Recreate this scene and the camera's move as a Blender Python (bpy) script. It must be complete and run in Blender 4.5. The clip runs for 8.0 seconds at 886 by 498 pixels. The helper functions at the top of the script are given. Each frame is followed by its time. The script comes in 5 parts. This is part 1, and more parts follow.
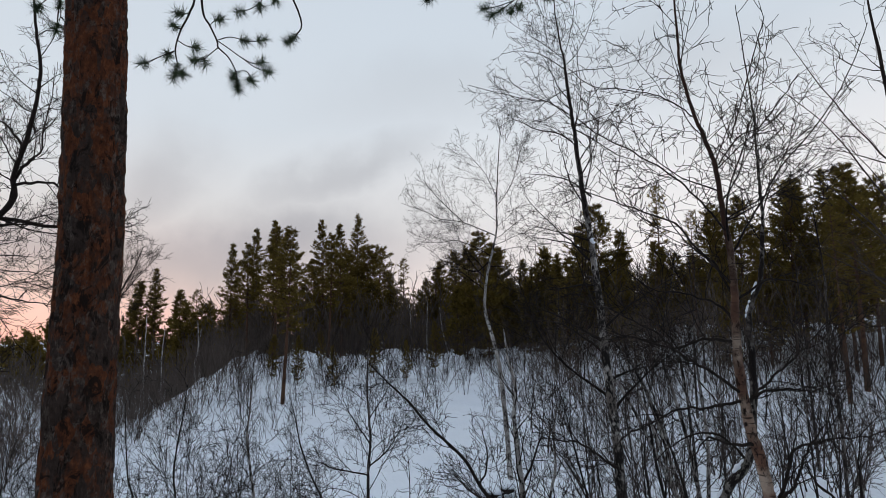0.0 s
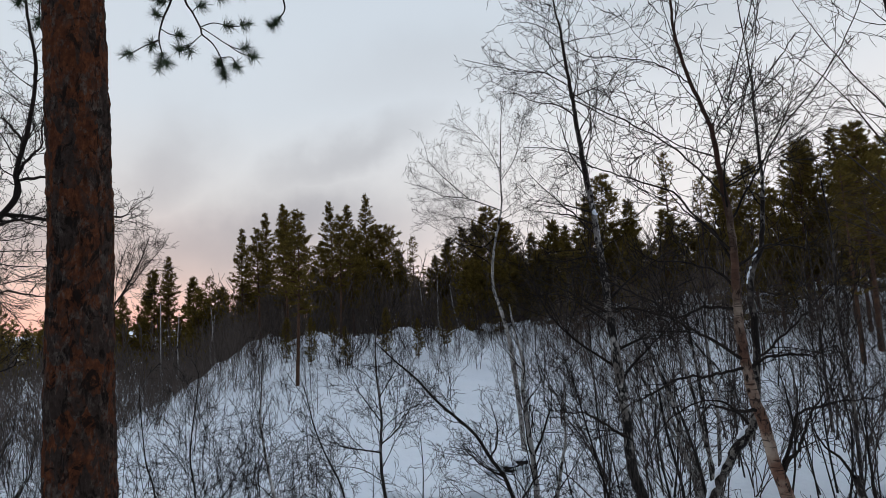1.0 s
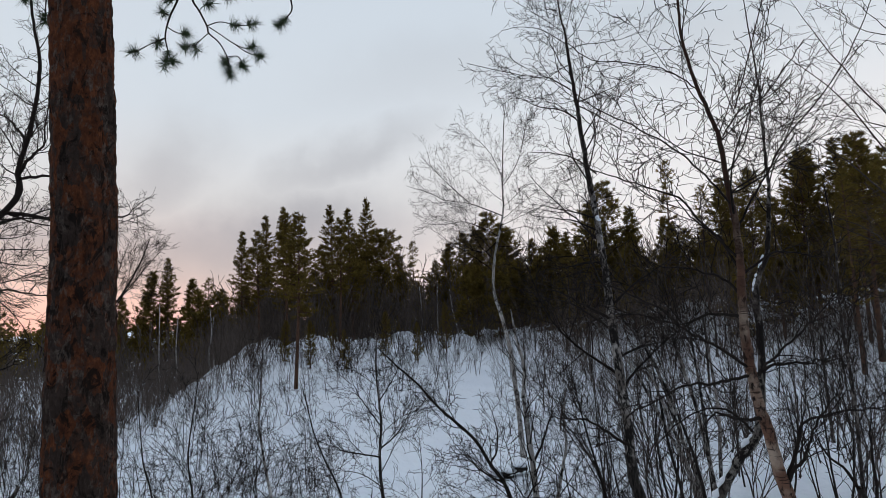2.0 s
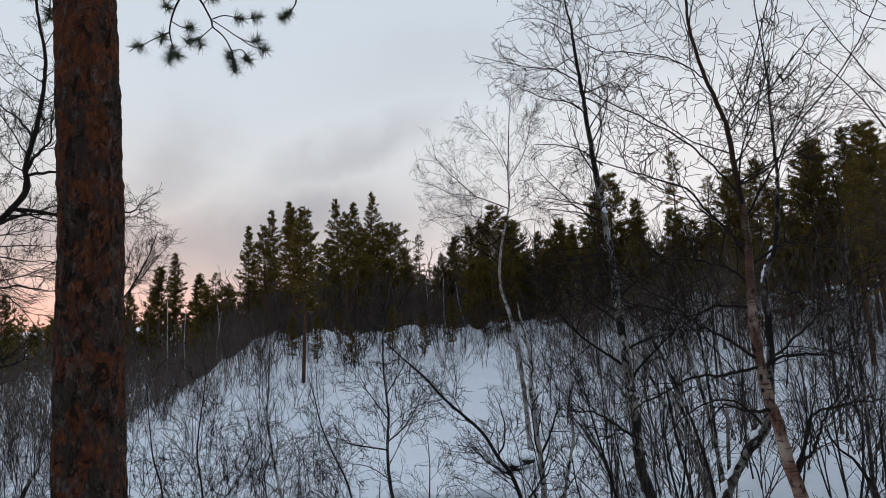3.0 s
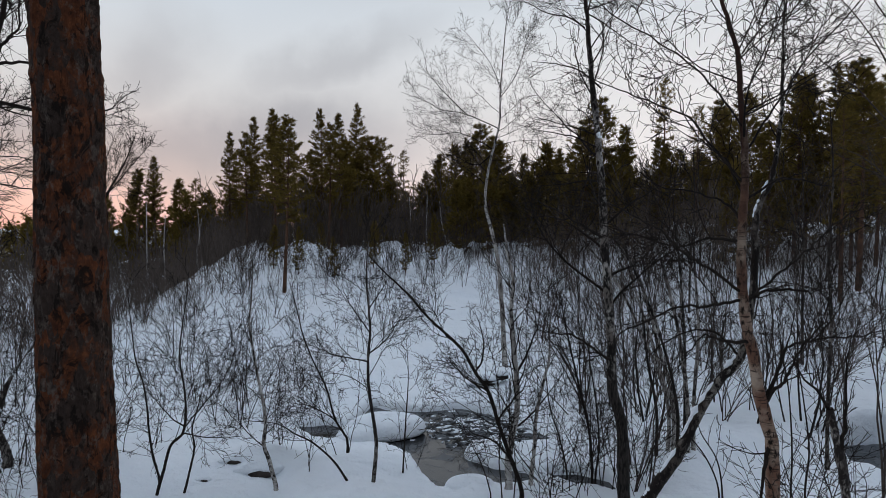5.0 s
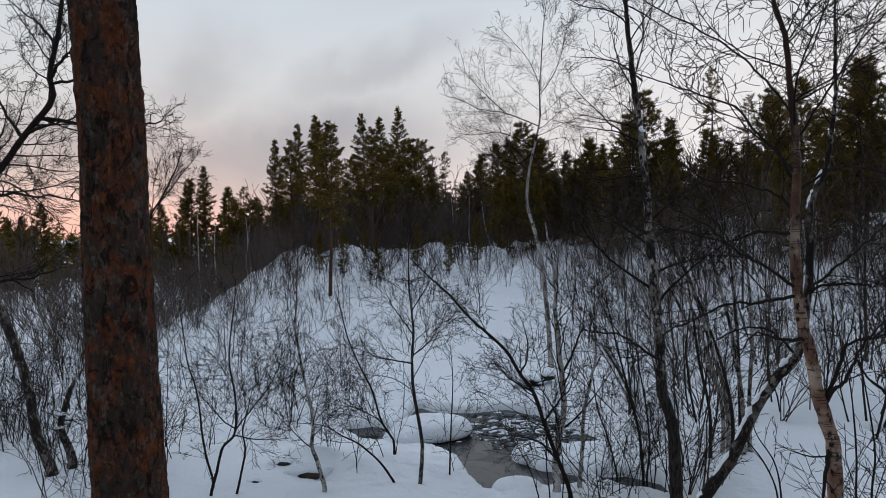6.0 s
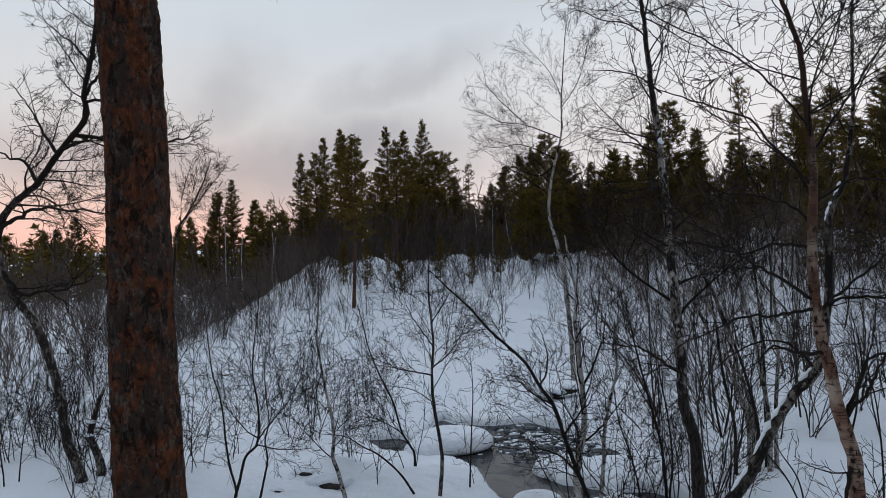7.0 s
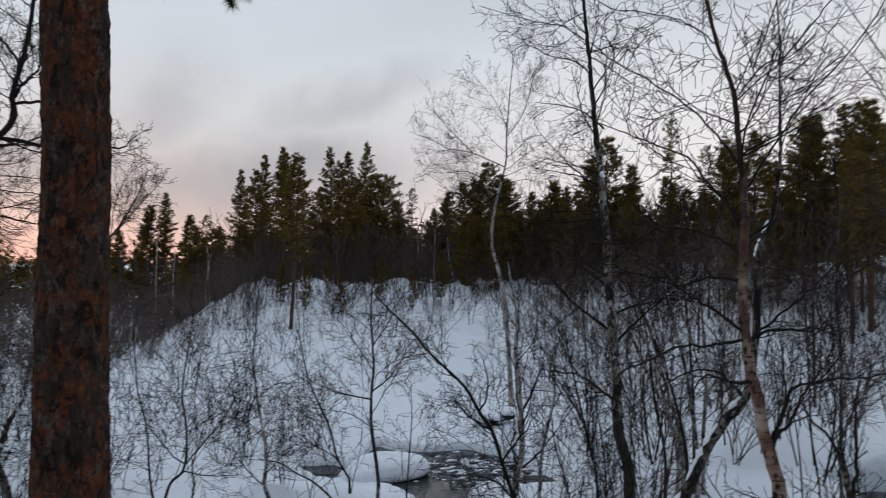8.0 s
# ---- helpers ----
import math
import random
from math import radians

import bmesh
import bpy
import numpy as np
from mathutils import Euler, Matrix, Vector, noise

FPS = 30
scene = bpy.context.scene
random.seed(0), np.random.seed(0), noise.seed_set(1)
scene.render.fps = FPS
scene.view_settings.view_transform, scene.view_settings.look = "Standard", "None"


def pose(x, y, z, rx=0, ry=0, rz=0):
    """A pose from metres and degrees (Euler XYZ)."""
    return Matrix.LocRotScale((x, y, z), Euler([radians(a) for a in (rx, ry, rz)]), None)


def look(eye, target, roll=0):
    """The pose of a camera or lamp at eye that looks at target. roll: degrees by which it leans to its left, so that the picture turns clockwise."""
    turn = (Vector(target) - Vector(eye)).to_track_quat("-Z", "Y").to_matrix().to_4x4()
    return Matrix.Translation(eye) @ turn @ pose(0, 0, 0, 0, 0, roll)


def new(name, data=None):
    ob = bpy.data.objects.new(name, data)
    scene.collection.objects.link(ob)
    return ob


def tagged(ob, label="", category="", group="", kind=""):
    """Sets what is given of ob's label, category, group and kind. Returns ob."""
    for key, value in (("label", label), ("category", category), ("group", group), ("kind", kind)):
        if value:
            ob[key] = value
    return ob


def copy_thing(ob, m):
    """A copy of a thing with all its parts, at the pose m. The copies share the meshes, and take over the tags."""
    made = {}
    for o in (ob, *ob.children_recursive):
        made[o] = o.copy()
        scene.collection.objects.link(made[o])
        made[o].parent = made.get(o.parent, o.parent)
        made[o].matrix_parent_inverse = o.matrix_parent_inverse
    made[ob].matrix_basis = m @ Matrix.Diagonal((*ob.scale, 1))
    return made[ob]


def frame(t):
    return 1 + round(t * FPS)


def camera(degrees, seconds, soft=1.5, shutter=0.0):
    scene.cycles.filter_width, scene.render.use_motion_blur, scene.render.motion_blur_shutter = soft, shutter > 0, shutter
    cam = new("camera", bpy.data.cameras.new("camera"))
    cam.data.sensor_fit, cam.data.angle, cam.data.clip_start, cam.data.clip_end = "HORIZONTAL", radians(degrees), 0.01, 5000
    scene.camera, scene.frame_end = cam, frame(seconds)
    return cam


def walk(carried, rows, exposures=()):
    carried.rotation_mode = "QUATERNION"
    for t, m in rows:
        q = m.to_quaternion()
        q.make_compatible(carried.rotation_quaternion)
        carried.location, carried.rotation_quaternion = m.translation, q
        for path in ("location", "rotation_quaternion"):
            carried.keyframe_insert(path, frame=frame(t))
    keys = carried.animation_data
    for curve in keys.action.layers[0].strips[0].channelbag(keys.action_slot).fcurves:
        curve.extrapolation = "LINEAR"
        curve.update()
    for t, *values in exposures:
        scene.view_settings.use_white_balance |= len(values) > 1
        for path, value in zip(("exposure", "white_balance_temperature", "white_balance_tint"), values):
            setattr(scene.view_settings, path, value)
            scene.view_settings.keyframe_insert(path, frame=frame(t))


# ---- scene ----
# ---------------------------------------------------------------- camera
cam = camera(72.6, 8.0, soft=0.85, shutter=0.25)
# seconds, place, then turn to the left, tilt up and roll in degrees
ROWS = [
    (0.0, -0.105, -0.152, 4.485, -5.76, 8.74, -1.15),
    (0.5, -0.011, -0.151, 4.489, -5.20, 7.93, -2.02),
    (1.0, 0.012, -0.152, 4.501, -4.73, 6.56, -3.40),
    (1.5, -0.017, -0.132, 4.495, -5.12, 7.21, -2.70),
    (3.0, -0.027, -0.100, 4.487, -4.18, 6.45, -2.98),
    (3.5, -0.013, -0.094, 4.491, -3.80, 6.32, -2.48),
    (4.0, 0.005, -0.088, 4.494, -3.27, -0.39, -0.21),
    (4.2, -0.009, -0.072, 4.478, -5.68, -0.33, 0.51),
    (5.3, -0.110, 0.027, 4.502, -5.10, -1.59, -0.69),
    (5.5, -0.088, 0.041, 4.500, -3.60, -1.27, -1.16),
    (6.0, -0.049, 0.032, 4.500, -1.49, -1.22, -1.61),
    (6.5, 0.000, 0.000, 4.500, 0.00, -0.85, -1.70),
    (7.0, 0.036, -0.043, 4.505, 0.83, -0.03, -1.68),
    (7.5, 0.047, -0.057, 4.499, 1.28, 0.37, -2.00),
    (8.0, -0.034, -0.039, 4.497, -4.84, 2.19, 0.25),
]
walk(cam, [(t, pose(x, y, z, 0, 0, yaw) @ pose(0, 0, 0, 90 + tilt) @ pose(0, 0, 0, 0, 0, roll)) for t, x, y, z, yaw, tilt, roll in ROWS],
     exposures=[(0.0, 0.03), (3.5, 0.02), (5.3, -0.04), (8.0, -0.04)])

# ---------------------------------------------------------------- sky and light
SUN_TURN, SUN_UP = radians(-28), radians(1.0)


def link(tree, a, b):
    tree.links.new(a, b)


def node(tree, kind, **values):
    made = tree.nodes.new(kind)
    for key, value in values.items():
        made.inputs[key.replace("_", " ")].default_value = value
    return made


def ramp(tree, source, stops):
    made = tree.nodes.new("ShaderNodeValToRGB")
    marks = made.color_ramp.elements
    while len(marks) < len(stops):
        marks.new(0.5)
    for mark, (place, colour) in zip(marks, stops):
        mark.position, mark.color = place, (*colour, 1) if len(colour) == 3 else colour
    link(tree, source, made.inputs["Fac"])
    return made.outputs["Color"]


def maths(tree, op, a, b=None):
    made = tree.nodes.new("ShaderNodeMath")
    made.operation, made.use_clamp = op, False
    for slot, value in zip(made.inputs, (a, b)):
        if value is None:
            continue
        if isinstance(value, (int, float)):
            slot.default_value = value
        else:
            link(tree, value, slot)
    return made.outputs[0]


def mixed(tree, fac, a, b, blend="MIX"):
    made = tree.nodes.new("ShaderNodeMix")
    made.data_type, made.blend_type = "RGBA", blend
    for slot, value in ((made.inputs[0], fac), (made.inputs[6], a), (made.inputs[7], b)):
        if isinstance(value, (int, float)):
            slot.default_value = value
        elif isinstance(value, tuple):
            slot.default_value = (*value, 1)
        else:
            link(tree, value, slot)
    return made.outputs[2]


def noise_of(t, place, scale, detail=4.0, rough=0.55, twist=0.0):
    made = node(t, "ShaderNodeTexNoise", Scale=scale, Detail=detail, Roughness=rough, Distortion=twist)
    link(t, place, made.inputs["Vector"])
    return made.outputs["Fac"]


def make_sky():
    world = bpy.data.worlds.new("dusk_sky")
    scene.world = world
    world.use_nodes = True
    t = world.node_tree
    back = t.nodes["Background"]
    where = t.nodes.new("ShaderNodeTexCoord").outputs["Generated"]
    parts = t.nodes.new("ShaderNodeSeparateXYZ")
    link(t, where, parts.inputs[0])
    up = parts.outputs["Z"]
    # clear dusk air: rosy along the horizon, pale above it, blue overhead
    clear = ramp(t, up, [(0.0, (0.84, 0.50, 0.46)), (0.04, (0.82, 0.57, 0.54)), (0.10, (0.76, 0.635, 0.61)), (0.20, (0.70, 0.70, 0.71)),
                         (0.34, (0.64, 0.70, 0.765)), (0.52, (0.60, 0.67, 0.75)), (0.75, (0.76, 0.85, 0.99)), (1.0, (0.77, 0.88, 1.06))])
    # away from the sunset it is greyer and paler
    aside = maths(t, "ADD", maths(t, "MULTIPLY", parts.outputs["X"], 0.9), 0.30)
    side = ramp(t, aside, [(0.12, (0, 0, 0)), (0.75, (1, 1, 1))])
    low = ramp(t, up, [(0.14, (1, 1, 1)), (0.44, (0, 0, 0))])
    clear = mixed(t, maths(t, "MULTIPLY", maths(t, "MULTIPLY", side, low), 0.85), clear, (0.93, 0.90, 0.91))
    # soft cloud bulks over the sunset: east, height, half widths, slope, depth
    ahead = maths(t, "MAXIMUM", parts.outputs["Y"], 0.2)
    rough = node(t, "ShaderNodeTexNoise", Scale=5.0, Detail=6.0, Roughness=0.55)
    link(t, where, rough.inputs["Vector"])
    shift = t.nodes.new("ShaderNodeSeparateColor")
    link(t, rough.outputs["Color"], shift.inputs[0])
    east = maths(t, "ADD", maths(t, "DIVIDE", parts.outputs["X"], ahead), maths(t, "MULTIPLY", maths(t, "SUBTRACT", shift.outputs[0], 0.5), 0.30))
    high = maths(t, "ADD", maths(t, "DIVIDE", up, ahead), maths(t, "MULTIPLY", maths(t, "SUBTRACT", shift.outputs[1], 0.5), 0.16))
    cover = 0.0
    for e, h, wide, tall, slope, depth in ((-0.22, 0.155, 0.32, 0.060, 0.06, 0.95), (-0.38, 0.265, 0.10, 0.085, 0.0, 0.62), (-0.07, 0.27, 0.15, 0.045, 0.45, 0.62), (0.12, 0.43, 0.3, 0.07, 0.2, 0.25), (-0.55, 0.17, 0.3, 0.06, -0.1, 0.8), (0.5, 0.5, 0.3, 0.08, 0.2, 0.3)):
        du = maths(t, "SUBTRACT", east, e)
        dv = maths(t, "SUBTRACT", maths(t, "SUBTRACT", high, h), maths(t, "MULTIPLY", du, slope))
        far = maths(t, "ADD", maths(t, "POWER", maths(t, "ABSOLUTE", maths(t, "DIVIDE", du, wide)), 2.0), maths(t, "POWER", maths(t, "ABSOLUTE", maths(t, "DIVIDE", dv, tall)), 2.0))
        bulk = maths(t, "MULTIPLY", maths(t, "EXPONENT", maths(t, "MULTIPLY", far, -1.0)), depth)
        cover = maths(t, "MAXIMUM", cover, bulk)
    cover = maths(t, "MINIMUM", cover, 1.0)
    shade = ramp(t, up, [(0.08, (0.46, 0.43, 0.455)), (0.17, (0.40, 0.40, 0.44)), (0.3, (0.44, 0.455, 0.49))])
    both = mixed(t, cover, clear, shade)
    sky = t.nodes.new("ShaderNodeTexSky")
    sky.sky_type, sky.sun_disc = "NISHITA", False
    sky.sun_elevation, sky.sun_rotation = SUN_UP, SUN_TURN
    faint = mixed(t, 1.0, sky.outputs[0], (0.012, 0.012, 0.012), "MULTIPLY")
    # the sky opposite the sunset is dimmed, to darken whatever faces the camera
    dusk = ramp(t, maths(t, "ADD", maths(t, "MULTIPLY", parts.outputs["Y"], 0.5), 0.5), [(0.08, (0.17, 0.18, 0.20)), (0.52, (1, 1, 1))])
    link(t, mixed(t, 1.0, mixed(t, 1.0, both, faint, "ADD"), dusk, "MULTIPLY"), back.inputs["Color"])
    back.inputs["Strength"].default_value = 1.0


make_sky()
glow = bpy.data.lights.new("sun", "SUN")
glow.energy, glow.angle, glow.color = 0.15, radians(25), (1.0, 0.62, 0.42)
new("sun", glow).matrix_world = look((-30, 60, 9), (0, 0, 3))


# ---------------------------------------------------------------- materials
def material(name, rough=0.8, shine=0.06):
    made = bpy.data.materials.new(name)
    made.use_nodes = True
    t = made.node_tree
    shader = t.nodes["Principled BSDF"]
    shader.inputs["Roughness"].default_value = rough
    shader.inputs["Specular IOR Level"].default_value = shine
    place = t.nodes.new("ShaderNodeTexCoord").outputs["Object"]
    return made, t, shader, place


def stretched(t, place, sx, sy, sz):
    made = t.nodes.new("ShaderNodeMapping")
    made.inputs["Scale"].default_value = (sx, sy, sz)
    link(t, place, made.inputs[0])
    return made.outputs[0]


def bump(t, shader, height, strength, distance):
    made = node(t, "ShaderNodeBump", Strength=strength, Distance=distance)
    link(t, height, made.inputs["Height"])
    link(t, made.outputs[0], shader.inputs["Normal"])


def make_snow():
    made, t, s, p = material("snow", 0.75, 0.25)
    big, fine = noise_of(t, p, 0.5, 5.0), noise_of(t, p, 45.0, 5.0, 0.7)
    tone = ramp(t, big, [(0.3, (0.81, 0.865, 0.925)), (0.7, (0.87, 0.91, 0.95))])
    litter = ramp(t, noise_of(t, p, 26.0, 3.0, 0.7), [(0.69, (1, 1, 1)), (0.76, (0.55, 0.5, 0.46))])
    link(t, mixed(t, 0.55, tone, litter, "MULTIPLY"), s.inputs["Base Color"])
    bump(t, s, maths(t, "ADD", maths(t, "MULTIPLY", fine, 0.16), maths(t, "ADD", maths(t, "MULTIPLY", noise_of(t, p, 1.6, 4.0), 1.6), noise_of(t, p, 6.0, 5.0))), 0.6, 0.11)
    return made


def make_birch(name, light, dark, tan, patchy, mark=0.64, young=6.0, foot=0.0, upper=(0.022, 0.016, 0.014)):
    made, t, s, p = material(name, 0.65)
    tone = ramp(t, noise_of(t, p, 2.3, 5.0, 0.6), [(0.41, light), (0.56, tan)])
    rings = noise_of(t, stretched(t, p, 5.0, 5.0, 55.0), 1.0, 3.0, 0.6)
    lines = ramp(t, rings, [(mark, (0, 0, 0)), (mark + 0.05, (1, 1, 1))])
    rough_spots = noise_of(t, stretched(t, p, 26.0, 26.0, 13.0), 1.0, 5.0, 0.7, 0.5)
    patches = noise_of(t, stretched(t, p, 5.0, 5.0, 3.0), 1.0, 3.0, 0.6)
    spots = maths(t, "ADD", maths(t, "MULTIPLY", rough_spots, 0.6), maths(t, "MULTIPLY", patches, 0.4))
    blots = ramp(t, spots, [(patchy, (0, 0, 0)), (patchy + 0.06, (1, 1, 1))])
    base = mixed(t, maths(t, "MAXIMUM", maths(t, "MULTIPLY", lines, 0.8), blots), tone, dark)
    # young dark bark begins at that height above the foot
    high = t.nodes.new("ShaderNodeSeparateXYZ")
    link(t, p, high.inputs[0])
    age = maths(t, "ADD", maths(t, "MULTIPLY", maths(t, "SUBTRACT", high.outputs["Z"], young - 0.9), 0.45), maths(t, "MULTIPLY", maths(t, "SUBTRACT", noise_of(t, p, 7.0), 0.5), 1.6))
    base = mixed(t, ramp(t, age, [(0.0, (0, 0, 0)), (1.0, (1, 1, 1))]), base, upper)
    # old cracked bark about the foot
    if foot:
        old = maths(t, "ADD", maths(t, "MULTIPLY", maths(t, "SUBTRACT", foot, high.outputs["Z"]), 1.2), maths(t, "MULTIPLY", maths(t, "SUBTRACT", noise_of(t, p, 6.0, 5.0, 0.7), 0.5), 2.5))
        cracked = ramp(t, noise_of(t, stretched(t, p, 40.0, 40.0, 9.0), 1.0, 4.0, 0.6), [(0.4, (0.012, 0.010, 0.009)), (0.65, (0.05, 0.043, 0.038))])
        base = mixed(t, ramp(t, old, [(-0.15, (0, 0, 0)), (0.25, (1, 1, 1))]), base, cracked)
    link(t, base, s.inputs["Base Color"])
    bump(t, s, maths(t, "SUBTRACT", noise_of(t, p, 40.0), blots), 0.6, 0.012)
    return made


def make_plain(name, a, b, scale, rough=0.85, relief=0.4, depth=0.006):
    made, t, s, p = material(name, rough)
    vary = t.nodes.new("ShaderNodeNewGeometry").outputs["Random Per Island"]
    tone = ramp(t, noise_of(t, p, scale, 4.0, 0.65), [(0.32, a), (0.68, b)])
    tint = ramp(t, vary, [(0.0, (0.7, 0.7, 0.7)), (1.0, (1.25, 1.2, 1.15))])
    link(t, mixed(t, 0.8, tone, tint, "MULTIPLY"), s.inputs["Base Color"])
    bump(t, s, noise_of(t, p, scale * 6), relief, depth)
    return made


def make_leafy(name, a, b, scale):
    """Thin needles that let some light through."""
    made = make_plain(name, a, b, scale)
    t = made.node_tree
    shader, out = t.nodes["Principled BSDF"], t.nodes["Material Output"]
    lit = t.nodes.new("ShaderNodeBsdfTranslucent")
    link(t, shader.inputs["Base Color"].links[0].from_socket, lit.inputs["Color"])
    both = t.nodes.new("ShaderNodeMixShader")
    both.inputs[0].default_value = 0.4
    link(t, shader.outputs[0], both.inputs[1])
    link(t, lit.outputs[0], both.inputs[2])
    link(t, both.outputs[0], out.inputs["Surface"])
    return made


def make_pine_bark():
    made, t, s, p = material("pine_bark", 0.9)
    tall = stretched(t, p, 1.0, 1.0, 0.62)
    plates = node(t, "ShaderNodeTexVoronoi", Scale=17.0, Randomness=1.0)
    wob = mixed(t, 0.10, tall, node(t, "ShaderNodeTexNoise", Scale=9.0, Detail=4.0).outputs["Color"])
    link(t, wob, plates.inputs["Vector"])
    cell = t.nodes.new("ShaderNodeSeparateColor")
    link(t, plates.outputs["Color"], cell.inputs[0])
    deep = ramp(t, noise_of(t, tall, 38.0, 6.0, 0.75), [(0.3, (0.026, 0.019, 0.016)), (0.7, (0.075, 0.052, 0.042))])
    rust = ramp(t, noise_of(t, tall, 34.0, 5.0, 0.7), [(0.30, (0.055, 0.022, 0.014)), (0.52, (0.118, 0.042, 0.020)), (0.75, (0.24, 0.083, 0.036))])
    ash = ramp(t, noise_of(t, tall, 70.0, 4.0, 0.7), [(0.3, (0.07, 0.055, 0.046)), (0.7, (0.19, 0.152, 0.128))])
    pick = maths(t, "ADD", maths(t, "MULTIPLY", cell.outputs[0], 0.22), maths(t, "MULTIPLY", noise_of(t, tall, 6.0, 8.0, 0.72, 0.5), 0.95))
    foot = t.nodes.new("ShaderNodeSeparateXYZ")
    link(t, p, foot.inputs[0])
    pick = maths(t, "ADD", pick, maths(t, "MULTIPLY", maths(t, "SUBTRACT", foot.outputs["Z"], 2.4), 0.022))
    base = mixed(t, ramp(t, pick, [(0.54, (0, 0, 0)), (0.66, (1, 1, 1))]), deep, rust)
    fleck = maths(t, "ADD", maths(t, "MULTIPLY", cell.outputs[1], 0.15), noise_of(t, tall, 24.0, 6.0, 0.75))
    base = mixed(t, ramp(t, fleck, [(0.62, (0, 0, 0)), (0.74, (0.8, 0.8, 0.8))]), base, ash)
    dark = ramp(t, noise_of(t, stretched(t, p, 1.0, 1.0, 0.55), 15.0, 8.0, 0.74, 0.9), [(0.42, (1, 1, 1)), (0.48, (0, 0, 0))])
    base = mixed(t, maths(t, "MULTIPLY", dark, 0.9), base, (0.016, 0.012, 0.010))
    link(t, base, s.inputs["Base Color"])
    bump(t, s, maths(t, "ADD", noise_of(t, tall, 48.0, 6.0, 0.75), maths(t, "MULTIPLY", plates.outputs["Distance"], 1.4)), 1.0, 0.03)
    return made


def make_ice():
    made, t, s, p = material("stream_ice", 0.18)
    crack = noise_of(t, p, 2.2, 6.0, 0.65, 0.8)
    frost = ramp(t, crack, [(0.46, (0.012, 0.013, 0.014)), (0.60, (0.032, 0.036, 0.042)), (0.76, (0.10, 0.115, 0.13))])
    link(t, frost, s.inputs["Base Color"])
    link(t, ramp(t, crack, [(0.45, (0.06, 0.06, 0.06)), (0.7, (0.5, 0.5, 0.5))]), s.inputs["Roughness"])
    s.inputs["Specular IOR Level"].default_value = 0.5
    bump(t, s, noise_of(t, p, 9.0, 4.0), 0.15, 0.02)
    return made


SNOW = make_snow()
BIRCH_WHITE = make_birch("white_birch_bark", (0.56, 0.54, 0.51), (0.026, 0.021, 0.019), (0.33, 0.30, 0.275), 0.505, 0.60, young=8.0)
BIRCH_GREY = make_birch("grey_birch_bark", (0.27, 0.245, 0.22), (0.026, 0.021, 0.019), (0.085, 0.07, 0.062), 0.45, young=4.4)
BIRCH_SPOTTED = make_birch("spotted_birch_bark", (0.42, 0.395, 0.365), (0.015, 0.013, 0.012), (0.15, 0.13, 0.115), 0.455, young=6.2, foot=2.2)
BIRCH_TAN = make_birch("tan_birch_bark", (0.37, 0.29, 0.225), (0.016, 0.012, 0.010), (0.165, 0.088, 0.06), 0.515, 0.575, young=2.7, upper=(0.040, 0.022, 0.016))
BIRCH_SLIM = make_birch("slim_birch_bark", (0.52, 0.495, 0.46), (0.018, 0.015, 0.013), (0.26, 0.23, 0.21), 0.49, 0.60, young=3.1)
BIRCH_LICHEN = make_birch("lichen_birch_bark", (0.30, 0.28, 0.25), (0.016, 0.013, 0.012), (0.07, 0.058, 0.05), 0.44, 0.6, young=4.6)
TWIG = make_plain("birch_twig", (0.011, 0.009, 0.008), (0.030, 0.024, 0.021), 14.0)
BRUSH = make_plain("dry_brush", (0.075, 0.062, 0.055), (0.155, 0.128, 0.112), 3.0)
PALE_TWIG = make_plain("pale_birch_twig", (0.034, 0.027, 0.024), (0.088, 0.071, 0.062), 14.0)
PINE_BARK = make_pine_bark()
FAR_BARK = make_plain("far_pine_bark", (0.050, 0.033, 0.026), (0.145, 0.080, 0.052), 5.0)
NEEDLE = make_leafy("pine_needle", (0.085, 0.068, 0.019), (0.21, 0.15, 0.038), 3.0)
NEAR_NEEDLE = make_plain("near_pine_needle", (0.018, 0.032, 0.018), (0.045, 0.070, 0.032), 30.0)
ICE = make_ice()
SLUSH = make_plain("grey_slush", (0.025, 0.027, 0.03), (0.17, 0.19, 0.21), 7.0, 0.3)
STONE = make_plain("wet_stone", (0.018, 0.016, 0.015), (0.06, 0.052, 0.047), 6.0, 0.5)


# ---------------------------------------------------------------- mesh helpers
def mesh_of(name, verts, faces, mat, smooth=True):
    """One mesh from arrays: verts (n, 3), faces a list of (m, 3) or (m, 4) arrays."""
    faces = [np.asarray(f, dtype=np.int32) for f in faces if len(f)]
    data = bpy.data.meshes.new(name)
    data.vertices.add(len(verts))
    data.vertices.foreach_set("co", np.asarray(verts, dtype=np.float32).ravel())
    loops = np.concatenate([f.ravel() for f in faces])
    sizes = np.concatenate([np.full(len(f), f.shape[1], dtype=np.int32) for f in faces])
    data.loops.add(len(loops))
    data.loops.foreach_set("vertex_index", loops)
    data.polygons.add(len(sizes))
    data.polygons.foreach_set("loop_start", np.concatenate([[0], np.cumsum(sizes)[:-1]]).astype(np.int32))
    data.update(calc_edges=True)
    if smooth:
        data.polygons.foreach_set("use_smooth", np.ones(len(sizes), dtype=bool))
    data.materials.append(mat)
    data.validate()
    return data


def part(name, data, parent, label="", kind=""):
    made = new(name, data)
    made.parent = parent
    return tagged(made, label=label, kind=kind)


